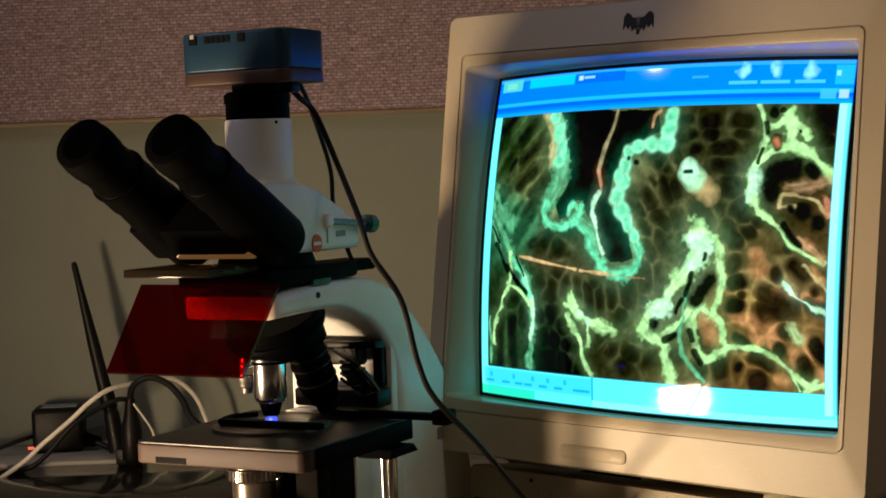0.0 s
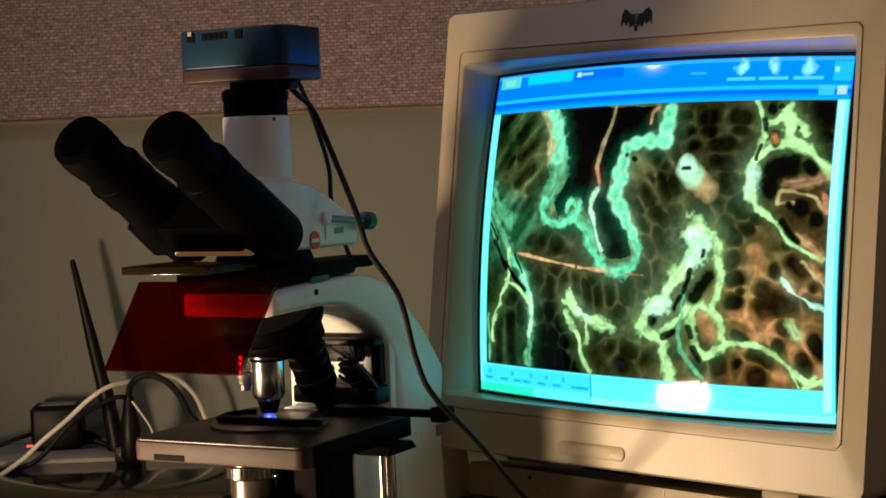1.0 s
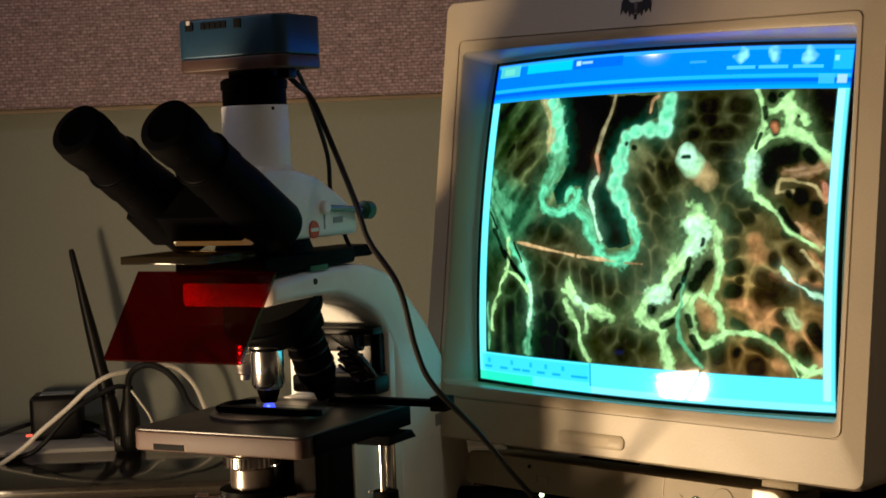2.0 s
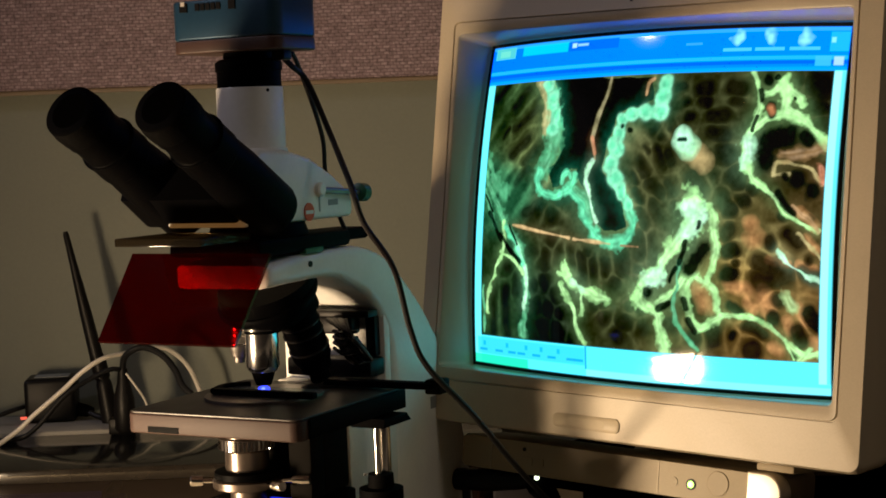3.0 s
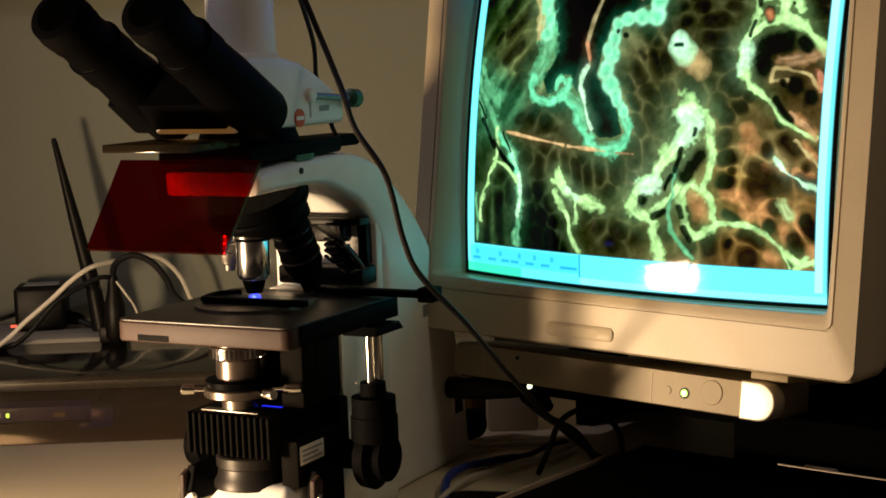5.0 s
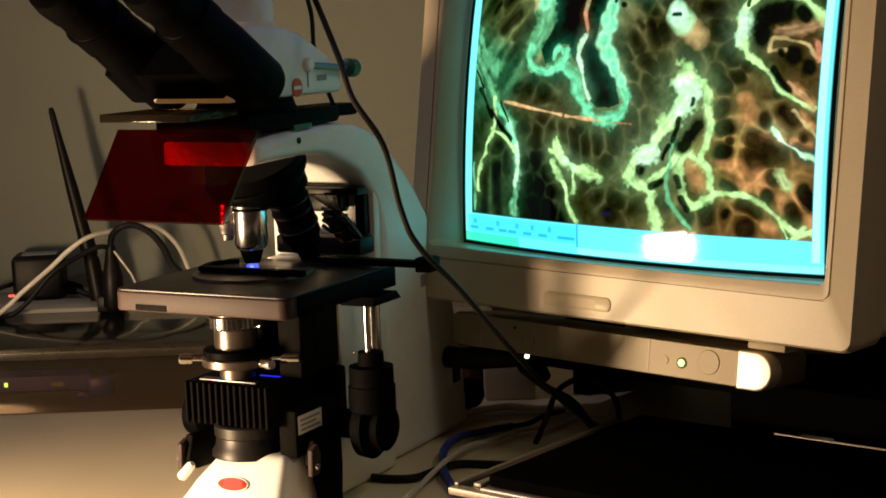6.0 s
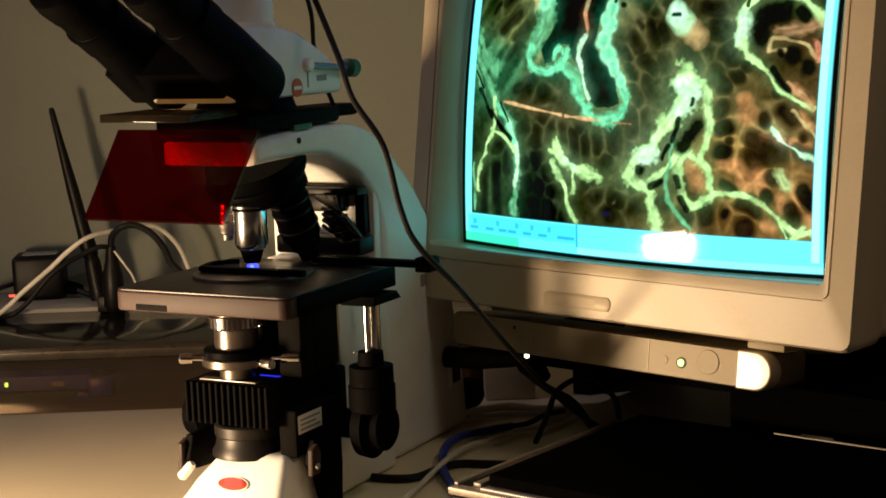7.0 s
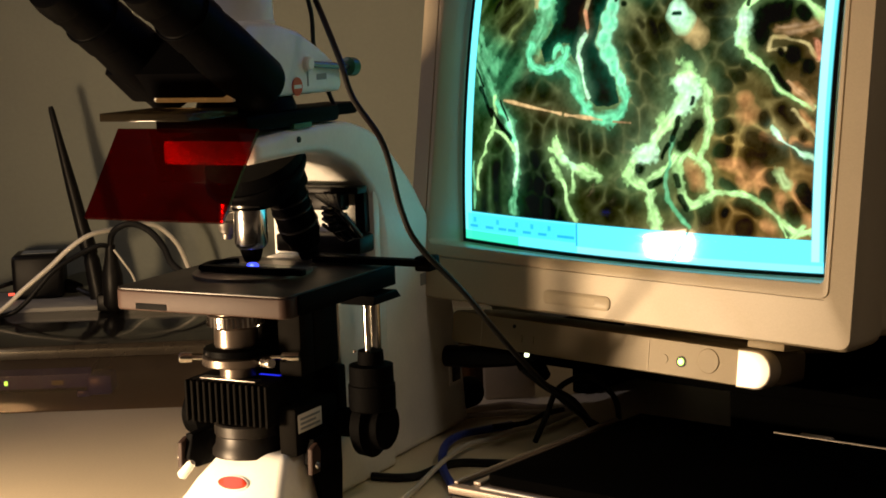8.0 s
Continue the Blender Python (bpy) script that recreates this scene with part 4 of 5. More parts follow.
def build_microscope():
    sc = thing("microscope", SCOPE, "white and black trinocular fluorescence microscope standing on the desk", "microscope")

    # foot, column and arm in one casting
    outer = [(-0.046, 0.2485), (-0.0007, 0.2525), (0.059, 0.2530), (0.088, 0.2485), (0.115, 0.2370), (0.150, 0.2090), (0.173, 0.1840), (0.196, 0.155), (0.212, 0.120), (0.225, 0.070), (0.233, 0.030), (0.237, 0.0)]
    inner = [(0.104, 0.0), (0.106, 0.05), (0.109, 0.10), (0.113, 0.1425), (0.109, 0.177), (0.099, 0.199), (0.080, 0.217), (0.059, 0.2265), (0.027, 0.2345), (-0.046, 0.2335)]
    part("arm", prism(smooth2(outer, 5) + smooth2(inner, 5), -0.037, 0.037, 0.006), ENAMEL, sc, "curved white enamelled arm")
    part("foot", prism([(0.02, 0.0), (0.1035, 0.0), (0.1035, 0.056), (0.070, 0.050), (0.05, 0.046), (0.02, 0.034)], -0.044, 0.046, 0.006), ENAMEL, sc, "broad white foot")
    curl = prism(smooth2([(0.018, 0.046), (0.040, 0.049), (0.049, 0.055), (0.054, 0.068), (0.060, 0.070), (0.060, 0.044), (0.018, 0.036)], 4), 0.030, 0.0425, 0.002)
    part("foot_curl", curl, ENAMEL, sc, "curved white moulding")
    t = bmesh.new()
    for x, y, z in ((-0.041, -0.052, 0.0), (0.0435, -0.052, 0.0), (-0.040, 0.035, 0.0), (0.040, 0.035, 0.0), (-0.017, -0.026, 0.0395), (0.034, -0.026, 0.0395), (-0.022, 0.03, 0.040), (0.036, 0.03, 0.040), (-0.036, -0.046, 0.014), (0.0405, -0.046, 0.014)):
        t.verts.new((x, y, z))
    bmesh.ops.convex_hull(t, input=t.verts)
    bmesh.ops.dissolve_limit(t, angle_limit=0.05, verts=t.verts, edges=t.edges)
    bmesh.ops.bevel(t, geom=list(t.edges), offset=0.005, segments=3, profile=0.5, affect="EDGES")
    nose_cone = part("foot_nose", t, ENAMEL, sc, "sloping white front of the foot")
    fall = Vector((0, 0.020, 0.0255)).normalized()
    out_ = Vector((0, -0.0255, 0.020)).normalized()
    badge = lathe((0, 0, 0), (0, 0, 0.0022), [(0, 0.0085), (0.7, 0.0085), (1, 0.0075)], 36)
    bmesh.ops.transform(badge, matrix=Matrix.Diagonal((1.32, 0.52, 1, 1)), verts=badge.verts)
    put = Matrix.LocRotScale((0.0015, -0.0400, 0.0220), out_.to_track_quat("Z", "Y"), None)
    b = part("badge", badge, RED, nose_cone, "red oval maker's badge")
    b.matrix_basis = put
    ring = lathe((0, 0, -0.0002), (0, 0, 0.0012), [(0, 0.0098), (1, 0.0092)], 36)
    bmesh.ops.transform(ring, matrix=Matrix.Diagonal((1.30, 0.58, 1, 1)), verts=ring.verts)
    part("badge_surround", ring, ENAMEL, nose_cone).matrix_basis = put

    # substage: collar, finned lamp block, condenser
    part("field_collar", lathe((-0.004, -0.010, 0.036), (-0.004, -0.010, 0.058), [(0, 0.0255), (0.15, 0.0255), (0.3, 0.0235), (0.6, 0.0222), (0.65, 0.0235), (0.95, 0.0235), (1, 0.022)], 48), COLLAR, sc, "ribbed dark grey light collar")
    blk = part("lamp_block", box(-0.040, 0.0255, -0.0275, 0.046, 0.0585, 0.0875, 0.0015), FIN, sc, "black finned lamp housing")
    fin = mesh_from(box(-0.0010, 0.0010, -0.0318, -0.0276, 0.0590, 0.0870, 0.0004, 1), "fin", FIN)
    for k in range(14):
        f = new("fin", fin)
        f.parent, f.location = blk, (-0.0390 + 0.0049 * k, 0, 0)
    label = part("label_plate", box(0.0401, 0.0405, -0.0180, 0.0110, 0.0535, 0.0660, 0.0001), PAPER, sc, "pale printed sticker")
    for k in range(3):
        part("print_bar", box(0.0405, 0.0407, -0.0155, 0.0085 - 0.005 * (k == 1), 0.0555 + 0.0032 * k, 0.0570 + 0.0032 * k), GREY_MARK, label)
    part("top_plate", box(-0.031, 0.014, -0.0265, -0.019, 0.0876, 0.0886, 0.0003), BRUSHED, blk, "bare metal strip")
    part("blue_glow", box(0.002, 0.018, -0.004, -0.0015, 0.0877, 0.0882, 0.0002), BLUE_DIM, blk, "blue light escaping under the condenser")
    part("stage_carrier", box(-0.034, 0.036, 0.014, 0.0455, 0.0880, 0.141, 0.003), FIN, sc, "black stage carrier block")
    part("carrier_wing", box(0.0180, 0.0360, -0.004, 0.0139, 0.0880, 0.141, 0.002), FIN, sc)
    part("carrier_web", box(0.0262, 0.0400, -0.0205, 0.0335, 0.0380, 0.0700, 0.002), FIN, sc)
    part("carrier_leg", box(0.0262, 0.0405, 0.034, 0.0455, 0.040, 0.0878, 0.002), FIN, sc)
    for sx, x, y, z in ((1, 0.0455, -0.014, 0.037), (-1, -0.043, -0.027, 0.036)):
        br = part("bracket", prism([(y + 0.002, z + 0.012), (y + 0.036, z + 0.012), (y + 0.036, z - 0.014), (y + 0.006, z - 0.012), (y - 0.003, z - 0.004)], x - 0.0035, x + 0.0035, 0.0015), BLACK, sc)
        part("pivot", prism([(y - 0.006, z - 0.010), (y + 0.004, z - 0.010), (y + 0.006, z + 0.004), (y + 0.002, z + 0.010), (y - 0.005, z + 0.007)], x + sx * 0.0035 - 0.002, x + sx * 0.0035 + 0.002, 0.001), STAGE_EDGE, br, "grey pivot plate")
        part("screw", lathe((x + sx * 0.005, y - 0.001, z - 0.004), (x + sx * 0.0075, y - 0.001, z - 0.004), [(0, 0.0026), (0.7, 0.0026), (1, 0.0018)], 16), CHROME, br)
    part("support_leg", prism([(-0.014, 0.030), (0.022, 0.028), (0.020, 0.0), (-0.004, 0.0)], 0.0450, 0.0490, 0.001), BLACK, sc, "black leg beside the foot")
    part("lever", lathe((-0.0335, -0.036, 0.032), (-0.0440, -0.036, 0.021), [(0, 0.002), (0.15, 0.0032), (0.9, 0.0036), (1, 0.002)], 16), BADGE_WHITE, sc, "small white plastic lever")
    CX, CY = -0.008, -0.014
    con = part("condenser", lathe((CX, CY, 0.0890), (CX, CY, 0.1235), [(0, 0.012), (0.22, 0.012), (0.24, 0.0225), (0.27, 0.0236), (0.40, 0.0236), (0.43, 0.0222), (0.44, 0.0148), (0.50, 0.0142), (0.60, 0.0142), (0.62, 0.0148), (0.95, 0.0146), (1, 0.013)], 40), GUNMETAL, sc, "dark metal condenser with a brighter knurled ring")
    part("knurled_ring", lathe((CX, CY, 0.1237), (CX, CY, 0.1395), [(0, 0.0150), (0.02, 0.0182), (0.45, 0.0182), (0.5, 0.0150), (0.85, 0.0145), (1, 0.011)], 48), GUNMETAL, con)
    rib = mesh_from(box(-0.0007, 0.0007, 0.0180, 0.0192, 0.1240, 0.1304), "knurl", CHROME)
    for k in range(36):
        o = new("knurl", rib)
        o.parent, o.rotation_euler, o.location = con, (0, 0, radians(10 * k)), (CX, CY, 0)
    part("aperture_ring", lathe((CX, CY, 0.1040), (CX, CY, 0.1090), [(0, 0.0205), (0.1, 0.0222), (0.9, 0.0222), (1, 0.0205)], 40), BLACK, con)
    for a, ln in ((-150, 0.016), (12, 0.022), (-22, 0.018)):
        d = Vector((math.cos(radians(a)), math.sin(radians(a)), 0))
        o = Vector((CX, CY, 0.1015))
        part("centring_screw", lathe(o + d * 0.0225, o + d * (0.0225 + ln) + Vector((0, 0, 0.001)), [(0, 0.0016), (0.45, 0.0016), (0.46, 0.0036), (0.95, 0.0036), (1, 0.003)], 16), CHROME, con)

    # stage with its slide holder
    st = part("stage", flat([(x + 0.0085, y - 0.0085) for x, y in rounded(0.0665, 0.0685, 0.007, 5)], 0.1425, 0.1553, 0.0012), STAGE_EDGE, sc, "rectangular stage with pinkish-grey painted edge")
    part("stage_top", flat([(x + 0.0085, y - 0.0085) for x, y in rounded(0.066, 0.068, 0.0065, 5)], 0.1554, 0.1568, 0.0004), STAGE_TOP, st, "worn brownish black plate")
    part("edge_slot", box(-0.040, -0.016, -0.0774, -0.0768, 0.1436, 0.1475), BLACK, st)
    part("stage_side", box(0.0752, 0.0770, -0.066, 0.055, 0.1430, 0.1560, 0.0006), BLACK, st)
    part("slide_ring", lathe((0, -0.002, 0.1569), (0, -0.002, 0.1589), [(0, 0.040), (0.9, 0.040), (1, 0.038)], 48), BRUSHED, st, "dull metal insert ring")
    hold = part("slide_holder", prism([(-0.020, 0.1592), (-0.014, 0.1592), (-0.014, 0.1632), (-0.020, 0.1632)], -0.03, 0.05, 0.0008), BLACK, st, "black slide holder")
    part("slide_clamp", sweep([(-0.032, -0.016, 0.161), (-0.036, 0.004, 0.161), (-0.024, 0.017, 0.161)], 0.0022, 8), BLACK, hold)
    part("holder_bar", box(0.020, 0.104, 0.040, 0.050, 0.158, 0.1625, 0.001), BLACK, st, "black cross-travel bar")
    part("holder_bar_tip", box(0.098, 0.110, 0.043, 0.058, 0.1545, 0.1645, 0.0015), BLACK, st)
    part("slide", box(-0.034, 0.042, -0.013, 0.013, 0.1593, 0.1604), GLASS, st, "glass specimen slide")
    part("beam_spot", lathe((0.0, -0.002, 0.1604), (0.0, -0.002, 0.1634), [(0, 0.0042), (0.6, 0.0040), (1, 0.0026)], 16), BLUE_BEAM, sc, "glowing blue light under the objective")
    part("beam_core", lathe((0.0018, -0.0066, 0.1612), (0.0018, -0.0050, 0.1626), [(0, 0.0013), (1, 0.0012)], 8), BLUE_CORE, sc)

    # stage drive and focus knobs
    drv = part("drive_bracket", prism([(0.012, 0.136), (0.050, 0.136), (0.044, 0.1418), (0.014, 0.1418)], 0.058, 0.084, 0.001), BLACK, sc)
    for y, r in ((0.019, 0.0024), (0.028, 0.0045)):
        part("drive_rod", lathe((0.074, y, 0.136), (0.074, y, 0.100), [(0, r), (1, r)], 16), CHROME, drv)
    part("drive_knob", lathe((0.074, 0.022, 0.104), (0.074, 0.022, 0.064), [(0, 0.0085), (0.22, 0.009), (0.24, 0.0148), (0.55, 0.0150), (0.57, 0.0158), (0.97, 0.0158), (1, 0.0145)], 32), RUBBER, drv, "black coaxial drive knob")
    part("knob_screw", lathe((0.0665, 0.014, 0.1038), (0.0665, 0.014, 0.1052), [(0, 0.0015), (1, 0.001)], 10), CHROME, drv)
    part("focus_knob", lathe((0.045, 0.026, 0.0520), (0.084, 0.026, 0.0520), [(0, 0.010), (0.50, 0.010), (0.52, 0.0210), (0.72, 0.0220), (0.76, 0.0165), (0.96, 0.0160), (1, 0.014)], 40), RUBBER, sc, "round black focus knob")
    part("focus_knob", lathe((-0.045, 0.028, 0.049), (-0.078, 0.028, 0.049), [(0, 0.010), (0.50, 0.010), (0.52, 0.0195), (0.72, 0.0205), (0.76, 0.0165), (0.96, 0.0160), (1, 0.014)], 40), RUBBER, sc)
    part("column_cover", box(-0.036, 0.0365, 0.0460, 0.1135, 0.0505, 0.138, 0.003), ENAMEL, sc, "pale column front")

    part("column_face", box(-0.050, 0.036, 0.1000, 0.1085, 0.1385, 0.2080, 0.002), ENAMEL, sc, "pale column face lit by the lamp")
    # rear sockets on the arm
    so = part("socket_plate", box(0.0371, 0.0385, 0.203, 0.221, 0.036, 0.058, 0.0005), BADGE_WHITE, sc)
    part("socket", box(0.0386, 0.0400, 0.206, 0.218, 0.039, 0.052, 0.0005), PLASTIC, so)
    part("rear_knob", lathe((0.030, 0.231, 0.022), (0.030, 0.256, 0.020), [(0, 0.010), (0.2, 0.0125), (0.9, 0.0125), (1, 0.010)], 24), RUBBER, sc, "black knob at the back of the arm")
    part("arm_hole", lathe((0.0368, 0.004, 0.2455), (0.0378, 0.004, 0.2455), [(0, 0.0021), (1, 0.0021)], 12), PLASTIC, sc)
    part("arm_mark", box(0.0371, 0.0374, 0.163, 0.175, 0.122, 0.131), GREY_MARK, sc, "faint grey printed mark")

    # nosepiece and objectives
    nose = part("nosepiece", lathe((0, 0.004, 0.2334), (0, 0.018, 0.205), [(0, 0.033), (0.3, 0.034), (0.55, 0.031), (0.6, 0.030), (0.9, 0.022), (1, 0.016)], 44), BLACK, sc, "black revolving nosepiece")
    part("nose_collar", lathe((0, 0.006, 0.2260), (0, 0.0085, 0.2215), [(0, 0.0345), (0.3, 0.0352), (0.7, 0.0352), (1, 0.0345)], 44), BLACK, nose)

    def objective(a, b, r, mat, label, tip):
        o = part("objective", lathe(a, b, [(0, r * 1.25), (0.18, r * 1.25), (0.2, r), (0.72, r), (0.78, r * 0.86), (0.86, r * 0.8), (0.9, r * 0.55), (1, r * 0.5)], 28), mat, sc, label)
        A, B = Vector(a), Vector(b)
        for s in (0.30, 0.42, 0.60):
            c = A.lerp(B, s)
            part("ring", lathe(c, c + (B - A).normalized() * 0.0018, [(0, r * 1.01), (0.2, r * 1.06), (0.8, r * 1.06), (1, r * 1.01)], 28), tip, o)

    ob = part("objective", lathe((0, -0.002, 0.207), (0, -0.002, 0.1735), [(0, 0.0122), (0.16, 0.0122), (0.18, 0.0112), (0.88, 0.0112), (0.97, 0.0098), (1, 0.0085)], 40), CHROME, sc, "silver objective over the slide")
    part("ring", lathe((0, -0.002, 0.2015), (0, -0.002, 0.1995), [(0, 0.0113), (0.2, 0.0118), (0.8, 0.0118), (1, 0.0113)], 32), BLACK, ob)
    part("front_lens", lathe((0, -0.002, 0.1734), (0, -0.002, 0.1645), [(0, 0.0080), (0.5, 0.0068), (1, 0.0052)], 28), BLACK, ob, "black conical lens tip")
    objective((0.004, 0.028, 0.222), (0.006, 0.060, 0.160), 0.0138, BLACK, "long black objective swung aside", COLLAR)
    objective((-0.020, 0.004, 0.214), (-0.026, 0.008, 0.178), 0.0075, BRUSHED, "small silver objective behind", CHROME)

    # intermediate module with filter slider and smoked plate
    mod = part("filter_module", box(-0.036, 0.036, -0.052, 0.060, 0.2540, 0.2650, 0.003), BLACK, sc, "flat black filter module")
    part("slider", prism([(0.05, 0.2555), (0.118, 0.2545), (0.124, 0.2570), (0.124, 0.2605), (0.118, 0.2630), (0.05, 0.2640)], -0.012, 0.014, 0.0015), BLACK, mod)
    part("smoked_plate", box(-0.036, 0.030, -0.106, -0.0525, 0.2655, 0.2705, 0.0006), SMOKE, mod, "smoked transparent plate")
    part("ring_mount", lathe((0, 0, 0.2652), (0, 0, 0.2735), [(0, 0.034), (1, 0.031)], 40), BLACK, mod)
    part("green_stripe", box(0.005, 0.0368, 0.0, 0.022, 0.2525, 0.2560, 0.0005), GREEN, mod)

    # red shield hanging in front of the nosepiece
    shield = part("shield", flat([(-0.0535, 0), (0.0535, 0), (0.052, -0.066), (-0.052, -0.066)], -0.0012, 0.0012), SHIELD, sc, "tilted transparent red acrylic light shield")
    shield.matrix_basis = pose(0, -0.066, 0.2575, 52, 0, 0)
    # viewing head
    head = [(-0.058, 0.2740), (0.0687, 0.2735), (0.0715, 0.2775), (0.0705, 0.2875), (0.0640, 0.2935), (0.0468, 0.3031), (0.0188, 0.3157), (-0.0085, 0.3214), (-0.040, 0.3232), (-0.052, 0.315), (-0.062, 0.2820)]
    hd = part("head", prism(head, -0.032, 0.032, 0.004), ENAMEL, sc, "white rounded viewing head")
    rb = part("head_badge", lathe((0.0321, 0.013, 0.2795), (0.0327, 0.013, 0.2795), [(0, 0.0062), (1, 0.0060)], 24), RED, hd, "round red badge")
    part("badge_mark", box(0.0327, 0.0330, 0.0085, 0.0175, 0.2782, 0.2806), BADGE_WHITE, rb)
    part("head_mark", box(0.0321, 0.0324, 0.038, 0.050, 0.2825, 0.2865), GREY_MARK, hd, "small grey printed mark")
    lev = part("beam_lever", lathe((0.0325, 0.028, 0.2935), (0.0365, 0.070, 0.2900), [(0, 0.0022), (1, 0.0022)], 14), BRUSHED, hd, "thin metal lever")
    part("lever_boss", lathe((0.031, 0.026, 0.2938), (0.036, 0.026, 0.2938), [(0, 0.0048), (0.8, 0.0048), (1, 0.0036)], 20), ENAMEL, lev)
    part("lever_knob", lathe((0.0365, 0.070, 0.2900), (0.0368, 0.080, 0.2892), [(0, 0.004), (0.1, 0.0064), (0.85, 0.0064), (1, 0.005)], 20), GREEN, lev, "dark green knob")
    part("side_slot", box(0.0320, 0.0323, 0.026, 0.0275, 0.279, 0.291), GREY_MARK, hd)

    # two eyepieces on their black housing
    part("eyepiece_housing", prism([(-0.082, 0.2930), (-0.070, 0.3180), (-0.030, 0.3000), (-0.022, 0.2860), (-0.034, 0.2755), (-0.056, 0.2745)], -0.0525, 0.030, 0.006), BLACK, sc, "black binocular housing")
    for x, dy in ((0.0335, 0.0), (-0.0335, 0.0)):
        a, b = Vector((x - 0.0005, -0.1400, 0.3480)), Vector((x - 0.0005, -0.0315, 0.2825))
        e = part("eyepiece", lathe(a, b, [(0.0, 0.0150), (0.05, 0.0172), (0.13, 0.0176), (0.16, 0.0166), (0.27, 0.0170), (0.28, 0.0182), (0.42, 0.0186), (0.43, 0.0176), (0.62, 0.0190), (0.97, 0.0192), (1, 0.0182)], 44), BLACK, sc, "black angled eyepiece tube")
        d = (b - a)
        part("eyecup", lathe(a - d * 0.035, a + d * 0.10, [(0, 0.0158), (0.05, 0.0172), (0.5, 0.0182), (0.9, 0.0180), (1, 0.0174)], 44), RUBBER, e, "black rubber eyecup")
        part("scale_ring", lathe(a + d * 0.275, a + d * 0.292, [(0, 0.0184), (0.2, 0.0190), (0.8, 0.0190), (1, 0.0186)], 44), BLACK, e)
        part("lens", lathe(a - d * 0.0355, a - d * 0.034, [(0, 0.012), (1, 0.012)], 32), LID, e)

    # photo tube
    part("photo_tube", lathe((0, -0.003, 0.318), (0, -0.003, 0.3635), [(0, 0.0235), (0.10, 0.0235), (0.12, 0.0226), (0.97, 0.0222), (1, 0.0216)], 48), ENAMEL, sc, "white vertical photo tube")
    part("tube_screw", lathe((0.0195, -0.0115, 0.3610), (0.0205, -0.0120, 0.3610), [(0, 0.0012), (1, 0.0012)], 8), PLASTIC, sc)
    part("tube_adapter", lathe((0, -0.003, 0.3636), (0, -0.003, 0.3865), [(0, 0.0213), (0.45, 0.0213), (0.48, 0.0222), (0.72, 0.0222), (0.80, 0.0195), (0.82, 0.0165), (1, 0.0165)], 44), BLACK, sc, "black camera adapter")
    return sc


build_microscope()


def build_camera_head():
    m = SCOPE @ pose(-0.0025, -0.002, 0.3868)
    ch = thing("microscope_camera", m, "teal metal digital camera box on top of the photo tube", "camera")
    shape = rounded(0.0425, 0.0255, 0.009, 5)
    part("base_plate", flat(shape, 0.0, 0.0085, 0.001), BRONZE, ch, "brown lower plate")
    part("housing", flat(shape, 0.0087, 0.0345, 0.0015), TEAL, ch, "teal upper housing")
    slot = mesh_from(box(-0.0016, 0.0016, -0.0261, -0.0252, 0.0275, 0.0320), "vent_slot", PLASTIC)
    for k in range(5):
        o = new("vent_slot", slot)
        o.parent, o.location = ch, (-0.0190 + 0.0042 * k, 0, 0)
    for x, w in ((-0.0300, 0.0030), (0.0085, 0.0026)):
        part("clip_notch", box(x - w, x + w, -0.0262, -0.0250, 0.0270, 0.0330), PLASTIC, ch)
    part("clip_light", box(-0.0318, -0.0288, -0.0265, -0.0255, 0.0310, 0.0338), SILVER, ch)
    part("port", box(0.0412, 0.0420, -0.006, 0.004, 0.0255, 0.0325), PLASTIC, ch)
    part("port", box(0.0412, 0.0420, 0.007, 0.014, 0.0265, 0.0325), PLASTIC, ch)
    part("port", box(0.0412, 0.0420, -0.016, -0.009, 0.0265, 0.0325), PLASTIC, ch)
    for y in (-0.004, 0.004):
        part("screw", lathe((0.0410, y, 0.0180), (0.0420, y, 0.0180), [(0, 0.0012), (1, 0.0010)], 10), PLASTIC, ch)
    part("plug", box(0.024, 0.034, -0.006, 0.004, -0.0065, 0.0, 0.001), PLASTIC, ch)
    return ch


build_camera_head()

# ---- cables ----
def cable(name, pts, r, mat, label, **kw):
    return solo(name, sweep(pts, r, **kw), mat, label, "cable")


cable("camera_cable", [(-0.1040, 1.115, 1.1370), (-0.0960, 1.12, 1.1280), (-0.0865, 1.13, 1.1170), (-0.0700, 1.09, 1.0815), (-0.0542, 1.030, 1.0479), (-0.0470, 1.025, 1.0245), (-0.0295, 1.025, 0.9953), (-0.0203, 1.025, 0.9556), (-0.0104, 1.028, 0.9318), (0.0174, 1.05, 0.8967), (0.0491, 1.10, 0.8479), (0.0805, 1.15, 0.8050), (0.105, 1.17, 0.7800), (0.135, 1.21, 0.7545)], 0.0020, CABLE_BLACK, "black camera cable hanging from the camera to the desk")
cable("camera_cable", [(-0.0950, 1.118, 1.1370), (-0.0900, 1.14, 1.120), (-0.0800, 1.16, 1.080), (-0.0790, 1.17, 1.05), (-0.0700, 1.17, 1.020), (-0.0660, 1.165, 1.0115)], 0.0016, CABLE_BLACK, "thin black cable running down behind the head")

